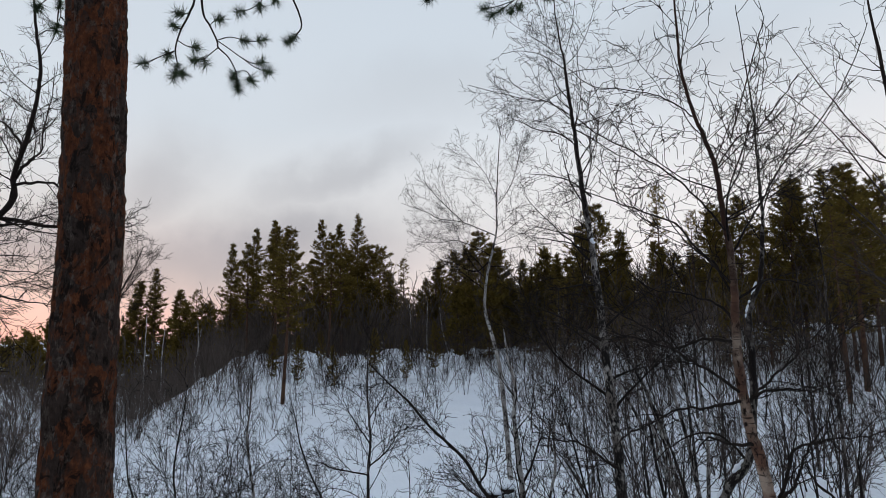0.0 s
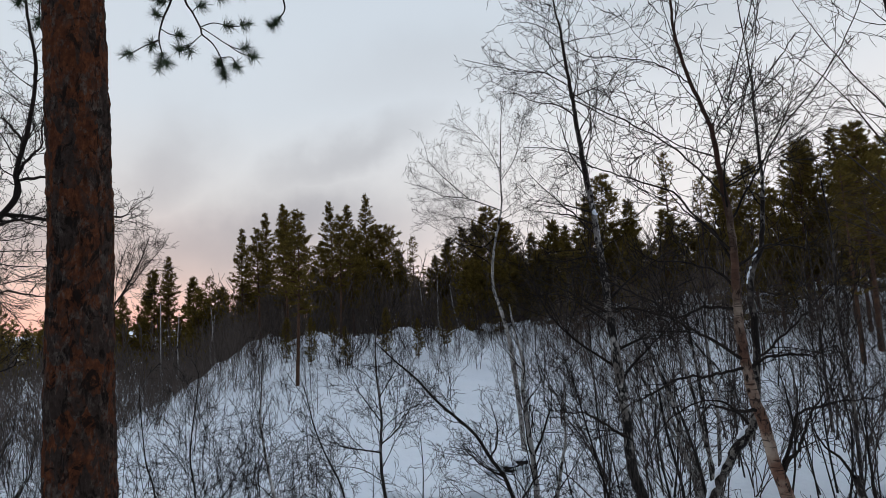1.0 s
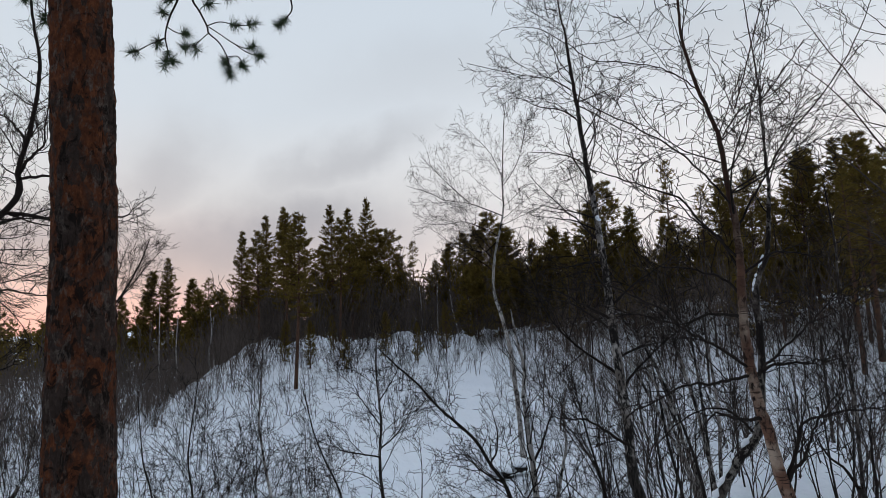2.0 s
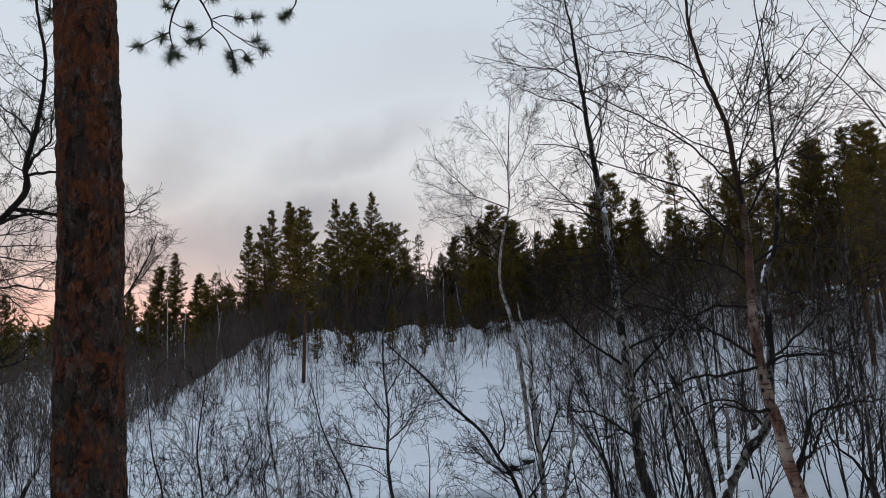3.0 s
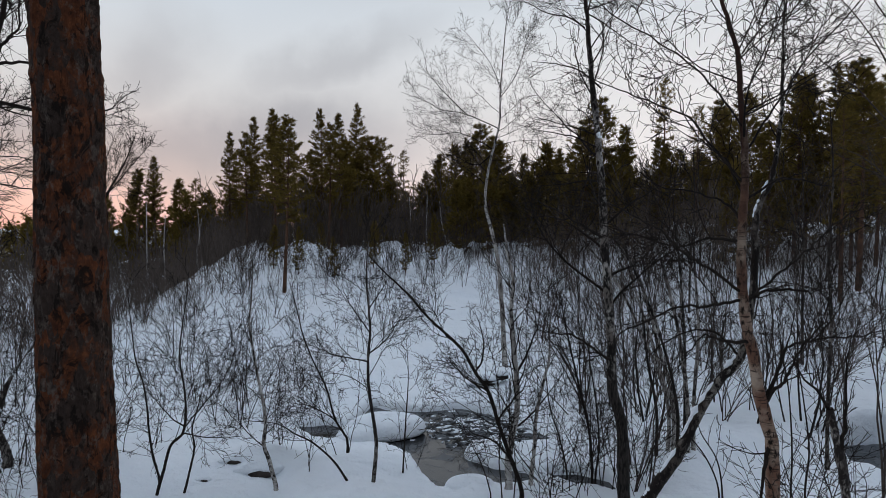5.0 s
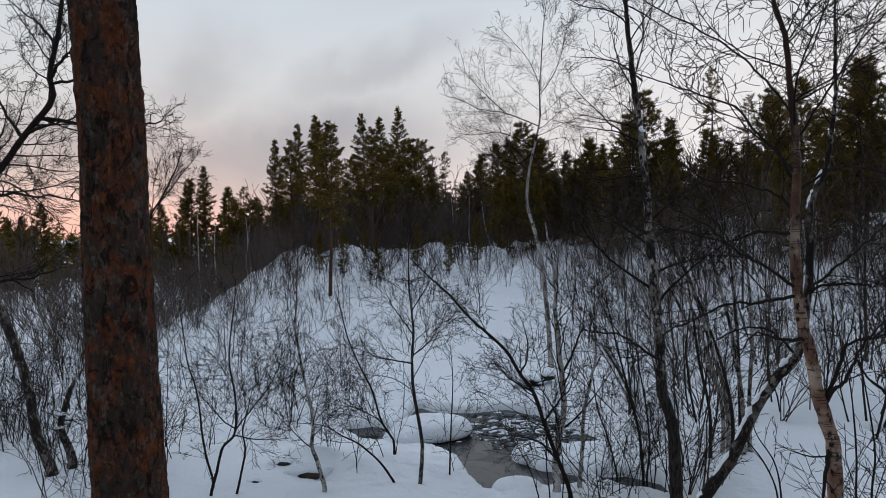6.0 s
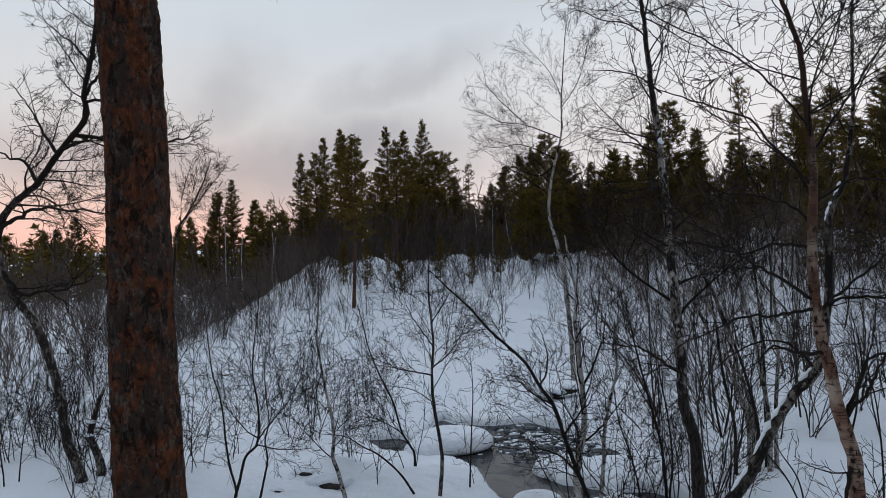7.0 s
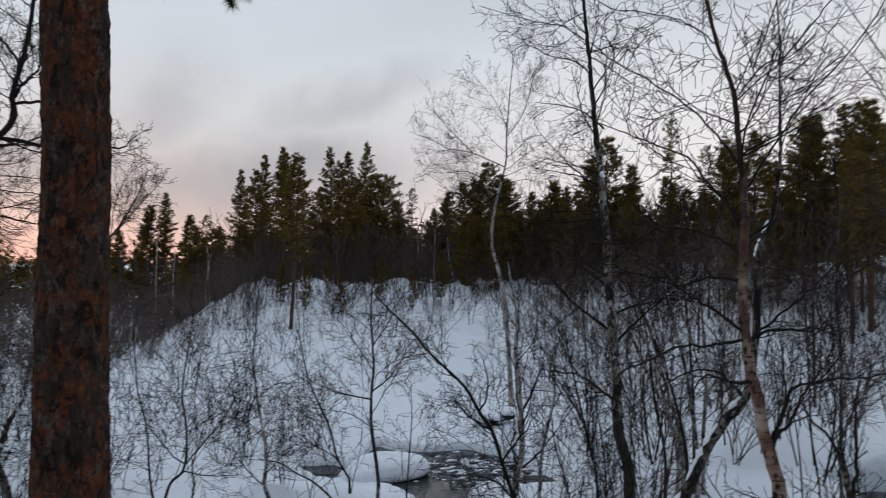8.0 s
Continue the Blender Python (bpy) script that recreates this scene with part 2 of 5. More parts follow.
def tubes(lines, sides):
    """Tapered tubes round polylines of (points, radii); returns vertices and quads."""
    groups = {}
    for points, radii in lines:
        groups.setdefault(len(points), []).append((points, radii))
    verts, quads, base = [], [], 0
    turn = np.arange(sides) * 2 * np.pi / sides
    for n, group in groups.items():
        p = np.array([g[0] for g in group], dtype=float)
        r = np.array([g[1] for g in group], dtype=float)
        along = np.gradient(p, axis=1)
        along /= np.linalg.norm(along, axis=2, keepdims=True) + 1e-9
        mean = np.abs(p[:, -1] - p[:, 0])
        ref = np.eye(3)[mean.argmin(1)][:, None, :]
        u = np.cross(along, ref)
        u /= np.linalg.norm(u, axis=2, keepdims=True) + 1e-9
        v = np.cross(along, u)
        ring = p[:, :, None] + r[:, :, None, None] * (np.cos(turn)[:, None] * u[:, :, None] + np.sin(turn)[:, None] * v[:, :, None])
        verts.append(ring.reshape(-1, 3))
        k = len(group)
        idx = base + np.arange(k * n * sides).reshape(k, n, sides)
        a, b = idx[:, :-1], idx[:, 1:]
        quads.append(np.stack([a, np.roll(a, -1, 2), np.roll(b, -1, 2), b], -1).reshape(-1, 4))
        base += k * n * sides
    return np.concatenate(verts), np.concatenate(quads)


def smooth_line(points, steps):
    """A rounded line through the given points (Catmull-Rom), steps pieces to a span."""
    p = np.array(points, dtype=float)
    p = np.vstack([2 * p[0] - p[1], p, 2 * p[-1] - p[-2]])
    out = []
    for i in range(1, len(p) - 2):
        for s in np.arange(steps) / steps:
            a, b, c, d = p[i - 1:i + 3]
            out.append(0.5 * (2 * b + (c - a) * s + (2 * a - 5 * b + 4 * c - d) * s * s + (3 * b - a - 3 * c + d) * s ** 3))
    out.append(p[-2])
    return np.array(out)


def unit(v):
    size = math.sqrt(v[0] * v[0] + v[1] * v[1] + v[2] * v[2]) or 1.0
    return (v[0] / size, v[1] / size, v[2] / size)


def forked(d, angle, rng):
    """A direction at that angle from d, turned about it at random."""
    a = unit((rng.gauss(0, 1), rng.gauss(0, 1), rng.gauss(0, 1)))
    k = a[0] * d[0] + a[1] * d[1] + a[2] * d[2]
    a = unit((a[0] - k * d[0], a[1] - k * d[1], a[2] - k * d[2]))
    c, s = math.cos(angle), math.sin(angle)
    return (c * d[0] + s * a[0], c * d[1] + s * a[1], c * d[2] + s * a[2])


def grow(store, start, way, length, radius, level, style, rng, lead=None):
    """Add a branch with its own branches to store[level]; it bends in one sweep, partly back towards its parent's way (lead).
    style: segs, wobble, rise, kids, spread, ratio and thin, level by level."""
    n = style["segs"][level]
    step, wob, rise = length / n, style["wobble"][level] * 0.72, style["rise"][level]
    turn = rng.gauss(0, 0.85) / n
    side = forked(way, math.pi / 2, rng)
    lead = lead or way
    back = rng.uniform(0.1, 0.7) / n
    sweep = [side[q] * turn + lead[q] * back for q in range(3)]
    p, d = start, way
    points, ways = [p], [d]
    for _ in range(n):
        d = unit((d[0] + sweep[0] + rng.gauss(0, wob), d[1] + sweep[1] + rng.gauss(0, wob), d[2] + sweep[2] + rng.gauss(0, wob) + rise))
        p = (p[0] + d[0] * step, p[1] + d[1] * step, p[2] + d[2] * step)
        points.append(p)
        ways.append(d)
    tip = max(style["thin"] * 0.8, radius * 0.22)
    store.setdefault(level, []).append((points, [radius + (tip - radius) * (i / n) ** 0.8 for i in range(n + 1)]))
    if level < style["last"]:
        sprout(store, points, ways, length, radius, level, style, rng, 0.15)


def sprout(store, points, ways, length, radius, level, style, rng, first):
    n = len(points) - 1
    count = style["kids"][level]
    count = max(1, int(count * length + rng.random()))
    for k in range(count):
        f = first + (1 - first) * (k + rng.random()) / count
        i = min(n - 1, int(f * n))
        g = f * n - i
        a, b = points[i], points[i + 1]
        at = tuple(a[q] + (b[q] - a[q]) * g for q in range(3))
        way = forked(ways[i], radians(rng.uniform(*style["spread"])), rng)
        size = length * style["ratio"][level] * (1.15 - 0.75 * f) * rng.uniform(0.6, 1.25)
        size = min(max(size, style["least"]), style["most"])
        grow(store, at, way, size, max(style["thin"], radius * (1 - 0.6 * f) * 0.5), level + 1, style, rng, ways[i])


def ways_of(line):
    d = np.gradient(line, axis=0)
    d /= np.linalg.norm(d, axis=1, keepdims=True)
    return [tuple(x) for x in d]


BIRCH = dict(segs=[9, 7, 5, 3, 2], wobble=[0.14, 0.20, 0.26, 0.3, 0.3], rise=[0.04, 0.03, 0.02, 0.01, 0.0], kids=[4.8, 6.6, 8.0, 8.0],
             spread=(32, 70), ratio=[0.5, 0.52, 0.55, 0.5], thin=0.0032, least=0.14, most=1.9, last=3, first=(35, 75))
# young trees: long slender boughs that rise steeply
YOUNG = dict(BIRCH, wobble=[0.13, 0.18, 0.22, 0.24, 0.2], rise=[0.06, 0.05, 0.03, 0.01, 0.0], kids=[3.8, 5.6, 6.2, 5.0], thin=0.003, spread=(28, 68), ratio=[0.6, 0.55, 0.5, 0.5], first=(28, 52))


# ---------------------------------------------------------------- ground
# shore lines of the open water
POOLS = [
    [(-0.37, 15.67), (0.1, 15.21), (0.98, 15.09), (1.84, 15.26), (2.47, 14.69), (3.22, 13.47), (3.6, 12.6), (2.85, 12.39), (1.91, 12.71), (1.45, 12.3), (1.48, 11.77), (1.94, 11.23), (2.52, 11.0),
     (2.8, 10.49), (1.68, 10.57), (1.36, 10.76), (0.96, 10.47), (0.81, 10.82), (0.69, 11.17), (0.59, 11.76), (0.06, 12.74), (-0.7, 13.08), (-0.85, 14.2)],
    [(-2.04, 14.17), (-1.47, 14.3), (-0.6, 13.7), (-0.8, 12.83), (-1.44, 13.25)],
    [(3.02, 10.79), (3.44, 10.82), (3.9, 10.46), (3.87, 10.04), (3.36, 10.28)],
    [(8.6, 11.5), (9.3, 11.7), (10.6, 11.8), (10.6, 9.6), (8.75, 9.6), (8.6, 10.2), (8.85, 10.7), (8.75, 11.2)],
]


def shore(x, y, outline):
    """The distance to an outline, less than nothing inside it."""
    near, inside = 99.0, False
    for (ax, ay), (bx, by) in zip(outline, outline[1:] + outline[:1]):
        dx, dy = bx - ax, by - ay
        f = min(1.0, max(0.0, ((x - ax) * dx + (y - ay) * dy) / (dx * dx + dy * dy)))
        near = min(near, math.hypot(x - ax - f * dx, y - ay - f * dy))
        if (ay > y) != (by > y) and x < ax + (y - ay) * dx / dy:
            inside = not inside
    return -near if inside else near


def ease(v):
    v = min(1.0, max(0.0, v))
    return v * v * (3 - 2 * v)


def ground_height(x, y):
    far = math.hypot(x, y)
    z = 0.38 + 0.10 * noise.noise((x * 0.9, y * 0.9, 3.0)) + 0.09 * noise.noise((x * 0.3, y * 0.3, 8.0))
    bank = 2.9 - 0.275 * y
    z = z + max(0.0, bank - 0.4) * ease((9.6 - y) / 3.0) if y > 6.6 else max(z, bank)
    z = min(z, 2.95 + 0.05 * noise.noise((x * 0.5, y * 0.5, 1.0)))
    hill = ease((y - 15.5) / 22.0) * 3.05 * ease((x + 14.8 + 0.08 * (y - 38)) / 6.6)
    crest = ease((y - 30) / 6.0) * ease((48 - y) / 6.0) * ease((x + 12.6) / 4.0)
    hill += crest * (0.5 * noise.noise((x * 0.33, y * 0.2, 5.0)) + 0.8 * max(0.0, noise.noise((x * 0.8, y * 0.5, 2.0))) + 0.3 * max(0.0, noise.noise((x * 2.1, y * 1.3, 2.0))))
    right = 0.05 * max(0.0, x - 4.0) * ease((y - 7.5) / 5.0) * ease((55 - x) / 30.0)
    z += hill + right * ease((60 - y) / 25.0)
    z += 0.75 * ease((x - 6.5 - 0.12 * (y - 18)) / 6.0) * ease((y - 15.0) / 8.0) * ease((60 - y) / 20.0)
    z += 0.10 * noise.noise((x * 1.7, y * 1.7, 0.0)) * ease((y - 10.0) / 6.0)
    z += 0.2 * math.exp(-((x + 2.5) / 0.9) ** 2 - ((y - 11.4) / 0.6) ** 2)
    if far > 70:
        z += 9.0 * ease((far - 90) / 300.0) * (0.7 + 0.5 * noise.noise((x * 0.008, y * 0.008, 0.0)))
    if -6 < x < 14 and 6.0 < y < 24:
        z += 0.045 * noise.noise((x * 2.4, y * 2.4, 6.0)) + 0.02 * noise.noise((x * 6.0, y * 6.0, 6.0))
    if 6.0 < y < 16.5 and -5 < x < 12:
        wob = 0.07 * noise.noise((x * 2.2, y * 2.2, 4.0)) + 0.04 * noise.noise((x * 6, y * 6, 4.0))
        level = min(shore(x, y, outline) for outline in POOLS[:3])
        z -= 0.2 * ease(1 - level / 1.6) * ease((z - 0.1) / 0.2)
        for outline in POOLS:
            if not (outline[0][0] - 5 < x < outline[0][0] + 5):
                continue
            d = shore(x, y, outline) + wob * min(1.0, abs(outline[0][0] - outline[2][0]))
            if d < 0.22:
                z = min(z, -0.35 + (z + 0.35) * ease(d / 0.22) ** 0.4 if d > 0 else -0.35)
    return z


def spaced(*runs):
    out = []
    for a, b, step in runs:
        out.extend(np.arange(a, b, step).tolist())
    return out


def make_ground():
    xs = spaced((-900, -200, 70), (-200, -50, 12), (-50, -12, 1.2), (-12, -4, 0.2), (-4, 5, 0.07), (5, 12, 0.15), (12, 45, 0.9), (45, 200, 12), (200, 901, 70))
    ys = spaced((-500, -30, 45), (-30, -4, 3), (-4, 8, 0.4), (8, 16, 0.07), (16, 44, 0.3), (44, 90, 2), (90, 300, 15), (300, 1201, 90))
    verts = [(x, y, ground_height(x, y)) for y in ys for x in xs]
    nx, ny = len(xs), len(ys)
    idx = np.arange(nx * ny).reshape(ny, nx)
    quads = np.stack([idx[:-1, :-1], idx[:-1, 1:], idx[1:, 1:], idx[1:, :-1]], -1).reshape(-1, 4)
    tagged(new("ground", mesh_of("ground", np.array(verts), [quads], SNOW)), "snow-covered stream valley with a bank and low hill", "snow ground", kind="structure")


make_ground()


def make_water():
    bm = bmesh.new()
    for x, y in ((-5, 6.2), (12, 6.2), (12, 16.5), (-5, 16.5)):
        bm.verts.new((x, y, 0.0))
    bm.faces.new(bm.verts)
    data = bpy.data.meshes.new("stream_water")
    bm.to_mesh(data)
    bm.free()
    data.materials.append(ICE)
    tagged(new("stream_water", data), "dark half-frozen stream water between snowy banks", "stream", kind="structure")


make_water()


def snow_mound(x, y, rx, ry, high, seed, z=0.0, wide=0.74):
    """A stone under a round pillow of snow, undercut at the water."""
    rings, round_ = 22, 40
    verts = []
    for i in range(rings + 1):
        f = i / rings
        a = math.pi * (0.5 - f * 0.68)
        c, s = math.cos(a) ** 0.55, math.sin(a)
        for k in range(round_):
            b = 2 * math.pi * k / round_
            lump = 1 + 0.10 * noise.noise((math.cos(b) * 1.3 + seed, math.sin(b) * 1.3, f * 1.2))
            tall = high * (s if s > 0 else s * 0.45)
            verts.append((rx * c * lump * math.cos(b), ry * c * lump * math.sin(b), tall * (1 + 0.08 * noise.noise((b, f * 2, seed))) + high * 0.28))
    idx = np.arange((rings + 1) * round_).reshape(rings + 1, round_)
    a, b = idx[:-1], idx[1:]
    quads = np.stack([a, b, np.roll(b, -1, 1), np.roll(a, -1, 1)], -1).reshape(-1, 4)
    root = tagged(new("snow_capped_stone"), "rounded boulder under a thick pillow of snow in the stream", "boulder", "boulders in the stream")
    root.location = (x, y, z)
    part("snow_cap", mesh_of("snow_cap", np.array(verts), [quads], SNOW), root, "thick white snow cap")
    foot = [(rx * wide * c * math.cos(b), ry * wide * c * math.sin(b), h) for h, c in ((-0.3, 1.05), (0.0, 1.0), (high * 0.3, 0.9)) for b in np.arange(16) * math.pi / 8]
    idx = np.arange(48).reshape(3, 16)
    quads = np.stack([idx[:-1], np.roll(idx[:-1], -1, 1), np.roll(idx[1:], -1, 1), idx[1:]], -1).reshape(-1, 4)
    part("stone", mesh_of("stone", np.array(foot), [quads], STONE), root, "dark wet stone")


for spec in ((-0.06, 13.6, 0.9, 0.62, 0.34, 1), (-0.72, 12.95, 0.42, 0.4, 0.30, 3), (2.3, 11.85, 0.7, 0.42, 0.22, 2), (1.4, 10.3, 0.46, 0.34, 0.22, 7)):
    snow_mound(*spec)


def lump(name, centre, size, mat, seed, parent):
    """A lumpy rounded body."""
    rows, round_ = 10, 18
    verts = []
    for i in range(rows + 1):
        a = math.pi * (i / rows - 0.5)
        for k in range(round_):
            b = 2 * math.pi * k / round_
            n = (math.cos(a) * math.cos(b), math.cos(a) * math.sin(b), math.sin(a))
            r = 1 + 0.28 * noise.noise((n[0] * 1.6 + seed, n[1] * 1.6, n[2] * 1.6)) + 0.1 * noise.noise((n[0] * 5 + seed, n[1] * 5, n[2] * 5))
            verts.append([centre[q] + size[q] * n[q] * r for q in range(3)])
    idx = np.arange((rows + 1) * round_).reshape(rows + 1, round_)
    quads = np.stack([idx[:-1], np.roll(idx[:-1], -1, 1), np.roll(idx[1:], -1, 1), idx[1:]], -1).reshape(-1, 4)
    return part(name, mesh_of(name, np.array(verts), [quads], mat), parent)


def dark_hollow(x, y, wide, seed):
    root = tagged(new("dark_hollow"), "dark hollow under a lip of snow, filled by an added dark stone", "stone", "stones in the snow")
    root.location = (x, y, ground_height(x, y))
    # dark lump added to give the blackness of a hollow beneath the snow lip
    lump("hollow_fill", (0, -wide * 0.1, 0.0), (wide, wide * 0.45, wide * 0.34), STONE, seed, root)
    lump("snow_cap", (-wide * 0.3, wide * 0.75, wide * 0.10), (wide * 2.0, wide * 1.0, wide * 0.62), SNOW, seed + 3, root)


for spec in ((-2.26, 10.62, 0.21, 1.0), (-2.76, 10.95, 0.12, 2.0), (-3.11, 10.35, 0.07, 4.0)):
    dark_hollow(*spec)


def make_floes():
    """Broken snowy ice and slush at the upper end of the pool."""
    rng = random.Random(4)
    for name, label, mat, count, least in (("ice_floes", "broken snowy ice pieces heaped on the dark pool", SNOW, 230, 0.014), ("slush_ice", "grey slush and wet ice between the snowy pieces", SLUSH, 300, 0.025)):
        verts, tris, quads = [], [], []
        for _ in range(count):
            x, y = rng.gauss(2.15, 0.62), rng.gauss(13.75, 0.62)
            if ground_height(x, y) > 0.0:
                continue
            size, n, base = least + 0.085 * rng.random() ** 2.5, rng.randint(4, 6), len(verts)
            turn, high, tilt = rng.uniform(0, 6), rng.uniform(0.006, 0.028), rng.gauss(0, 0.12)
            ring = [size * rng.uniform(0.5, 1.6) for _ in range(n)]
            for z, wide in ((-0.03, 1.15), (high, 0.85)):
                for k in range(n):
                    dx, dy = 1.9 * wide * ring[k] * math.cos(turn + k * 6.2832 / n), 0.8 * wide * ring[k] * math.sin(turn + k * 6.2832 / n)
                    verts.append((x + dx, y + dy, z + (tilt * dx if z > 0 else 0)))
            verts.append((x, y, high * 1.15))
            for k in range(n):
                j = (k + 1) % n
                quads.append((base + k, base + j, base + n + j, base + n + k))
                tris.append((base + n + k, base + n + j, base + 2 * n))
        tagged(new(name, mesh_of(name, np.array(verts), [np.array(quads), np.array(tris)], mat, False)), label, "ice", kind="stuff")


make_floes()


# ---------------------------------------------------------------- the tall pine beside the camera
def pine_foot():
    return -1.7, 3.3, ground_height(-1.7, 3.3) - 0.1


def make_near_pine():
    x0, y0, z0 = pine_foot()
    round_, rows, top = 96, 640, 13.5
    verts = np.empty((rows, round_, 3))
    for i in range(rows):
        z = z0 + (top - z0) * i / (rows - 1)
        high = z - z0
        girth = 0.166 - 0.003 * max(0.0, z - 4.5) + 0.10 * math.exp(-high * 3.0) + 0.011 * max(0.0, 4.6 - z)
        girth *= min(1.0, ((top - z) / 4.5) ** 0.8)
        cx = x0 - 0.017 * (z - 4.5) - 0.03 * max(0.0, min(z, 7.5) - 5.1) + 0.012 * math.sin(z * 1.3)
        for k in range(round_):
            b = 2 * math.pi * k / round_
            q = (math.cos(b) * 1.1, math.sin(b) * 1.1, z)
            d = noise.voronoi((q[0] * 3.4, q[1] * 3.4, z * 3.2 + 0.6 * noise.noise((q[0] * 3, q[1] * 3, z * 4))))[0]
            crack = min(1.0, (d[1] - d[0]) * 3.5)
            r = girth * (1 + 0.025 * noise.noise((q[0] * 1.5, q[1] * 1.5, z * 0.9))) + min(1.0, girth * 8) * (0.010 * crack + 0.008 * noise.noise((q[0] * 14, q[1] * 14, z * 11)) + 0.005 * noise.noise((q[0] * 30, q[1] * 30, z * 34)) - 0.010)
            verts[i, k] = (cx + r * math.cos(b) - x0, y0 + r * math.sin(b) - y0, z - z0)
    idx = np.arange(rows * round_).reshape(rows, round_)
    a, b = idx[:-1], idx[1:]
    quads = np.stack([a, np.roll(a, -1, 1), np.roll(b, -1, 1), b], -1).reshape(-1, 4)
    root = tagged(new("tall_pine"), "tall pine with orange and grey flaking bark on the snowy bank", "pine tree")
    root.location = (x0, y0, z0)
    part("trunk", mesh_of("trunk", verts.reshape(-1, 3), [quads], PINE_BARK), root, "flaking orange-brown and grey bark")
    rng = random.Random(8)
    for k in range(26):
        z, a = rng.uniform(9.6, 13.3), rng.uniform(0, 6.283)
        long = 0.35 + 0.42 * (13.5 - z)
        start = (-0.017 * (z - 4.5) - 0.072, 0.0, z - z0)
        pts = [(start[0] + math.cos(a) * long * f, math.sin(a) * long * f, start[2] + 0.35 * long * f * f) for f in (0.0, 0.25, 0.5, 0.75, 1.0)]
        v, q = tubes([(pts, [0.03, 0.024, 0.018, 0.011, 0.005])], 6)
        limb = part("limb", mesh_of("limb", v, [q], PINE_BARK), root)
        verts, tris = [], []
        for _ in range(int(60 * long)):
            f = rng.uniform(0.35, 1.0)
            at = np.array([start[0] + math.cos(a) * long * f, math.sin(a) * long * f, start[2] + 0.35 * long * f * f]) + np.array([rng.gauss(0, 0.14 * long) for _ in range(3)])
            for _ in range(6):
                d = np.array(unit((rng.gauss(0, 1), rng.gauss(0, 1), rng.gauss(0.5, 1))))
                w = np.array(forked(tuple(d), math.pi / 2, rng)) * 0.008
                n = len(verts)
                verts += [at - w, at + w, at + d * 0.13]
                tris.append((n, n + 1, n + 2))
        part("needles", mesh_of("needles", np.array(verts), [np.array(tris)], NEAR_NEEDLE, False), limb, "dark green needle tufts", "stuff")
    # drooping boughs with needle tufts; each is a row of twigs that end in tufts
    inner_bough = [
        [(-1.72, 3.42, 8.3), (-1.4, 3.9, 7.95), (-1.53, 4.3, 7.23), (-1.57, 4.3, 7.01), (-1.63, 4.3, 6.86), (-1.66, 4.3, 6.71), (-1.64, 4.3, 6.58), (-1.67, 4.3, 6.46)],
        [(-1.66, 4.3, 6.7), (-1.76, 4.28, 6.64), (-1.86, 4.27, 6.58), (-1.89, 4.25, 6.56)], [(-1.66, 4.3, 6.7), (-1.72, 4.33, 6.68), (-1.74, 4.36, 6.67)],
        [(-1.64, 4.3, 6.78), (-1.57, 4.28, 6.73), (-1.47, 4.25, 6.7)], [(-1.64, 4.3, 6.58), (-1.6, 4.26, 6.51), (-1.57, 4.22, 6.48)],
        [(-1.63, 4.3, 6.88), (-1.68, 4.33, 6.91), (-1.71, 4.36, 6.94)], [(-1.57, 4.3, 7.01), (-1.62, 4.28, 6.99), (-1.66, 4.25, 6.99)],
    ]
    middle_bough = [
        [(-1.7, 3.42, 8.1), (-1.45, 3.9, 7.65), (-1.51, 4.35, 7.24), (-1.48, 4.35, 7.03), (-1.43, 4.35, 6.94), (-1.37, 4.35, 6.81), (-1.36, 4.35, 6.76), (-1.28, 4.35, 6.68), (-1.22, 4.35, 6.56), (-1.21, 4.35, 6.48), (-1.2, 4.35, 6.4)],
        [(-1.37, 4.35, 6.82), (-1.28, 4.37, 6.86), (-1.18, 4.38, 6.84), (-1.15, 4.4, 6.84)], [(-1.17, 4.35, 6.82), (-1.08, 4.35, 6.82), (-1.01, 4.35, 6.84)],
        [(-1.36, 4.35, 6.81), (-1.27, 4.33, 6.74), (-1.17, 4.31, 6.66), (-1.07, 4.3, 6.61), (-1.0, 4.28, 6.62)], [(-1.18, 4.35, 6.68), (-1.07, 4.32, 6.59), (-0.95, 4.3, 6.54)],
        [(-1.36, 4.35, 6.76), (-1.43, 4.37, 6.71), (-1.47, 4.38, 6.67), (-1.46, 4.4, 6.63)],
    ]
    middle_bough_twigs = [
        [(-1.45, 4.35, 6.67), (-1.51, 4.38, 6.67), (-1.57, 4.42, 6.68)], [(-1.22, 4.35, 6.57), (-1.13, 4.31, 6.55), (-1.08, 4.28, 6.45)],
        [(-1.21, 4.35, 6.48), (-1.24, 4.38, 6.54), (-1.26, 4.4, 6.53)], [(-1.43, 4.35, 6.94), (-1.39, 4.32, 6.96), (-1.32, 4.3, 6.97)],
    ]
    outer_bough = [
        [(-1.70, 3.45, 8.4), (-1.3, 4.0, 8.0), (-0.94, 4.3, 7.45), (-0.74, 4.35, 7.02), (-0.78, 4.33, 6.86), (-0.84, 4.3, 6.78)],
        [(-0.95, 4.3, 7.45), (-1.0, 4.25, 7.2), (-1.03, 4.2, 7.0)], [(-0.85, 4.32, 7.25), (-0.9, 4.32, 7.18), (-0.95, 4.3, 7.12)],
        [(-1.03, 4.2, 7.05), (-1.1, 4.2, 7.0), (-1.2, 4.2, 6.97)],
    ]
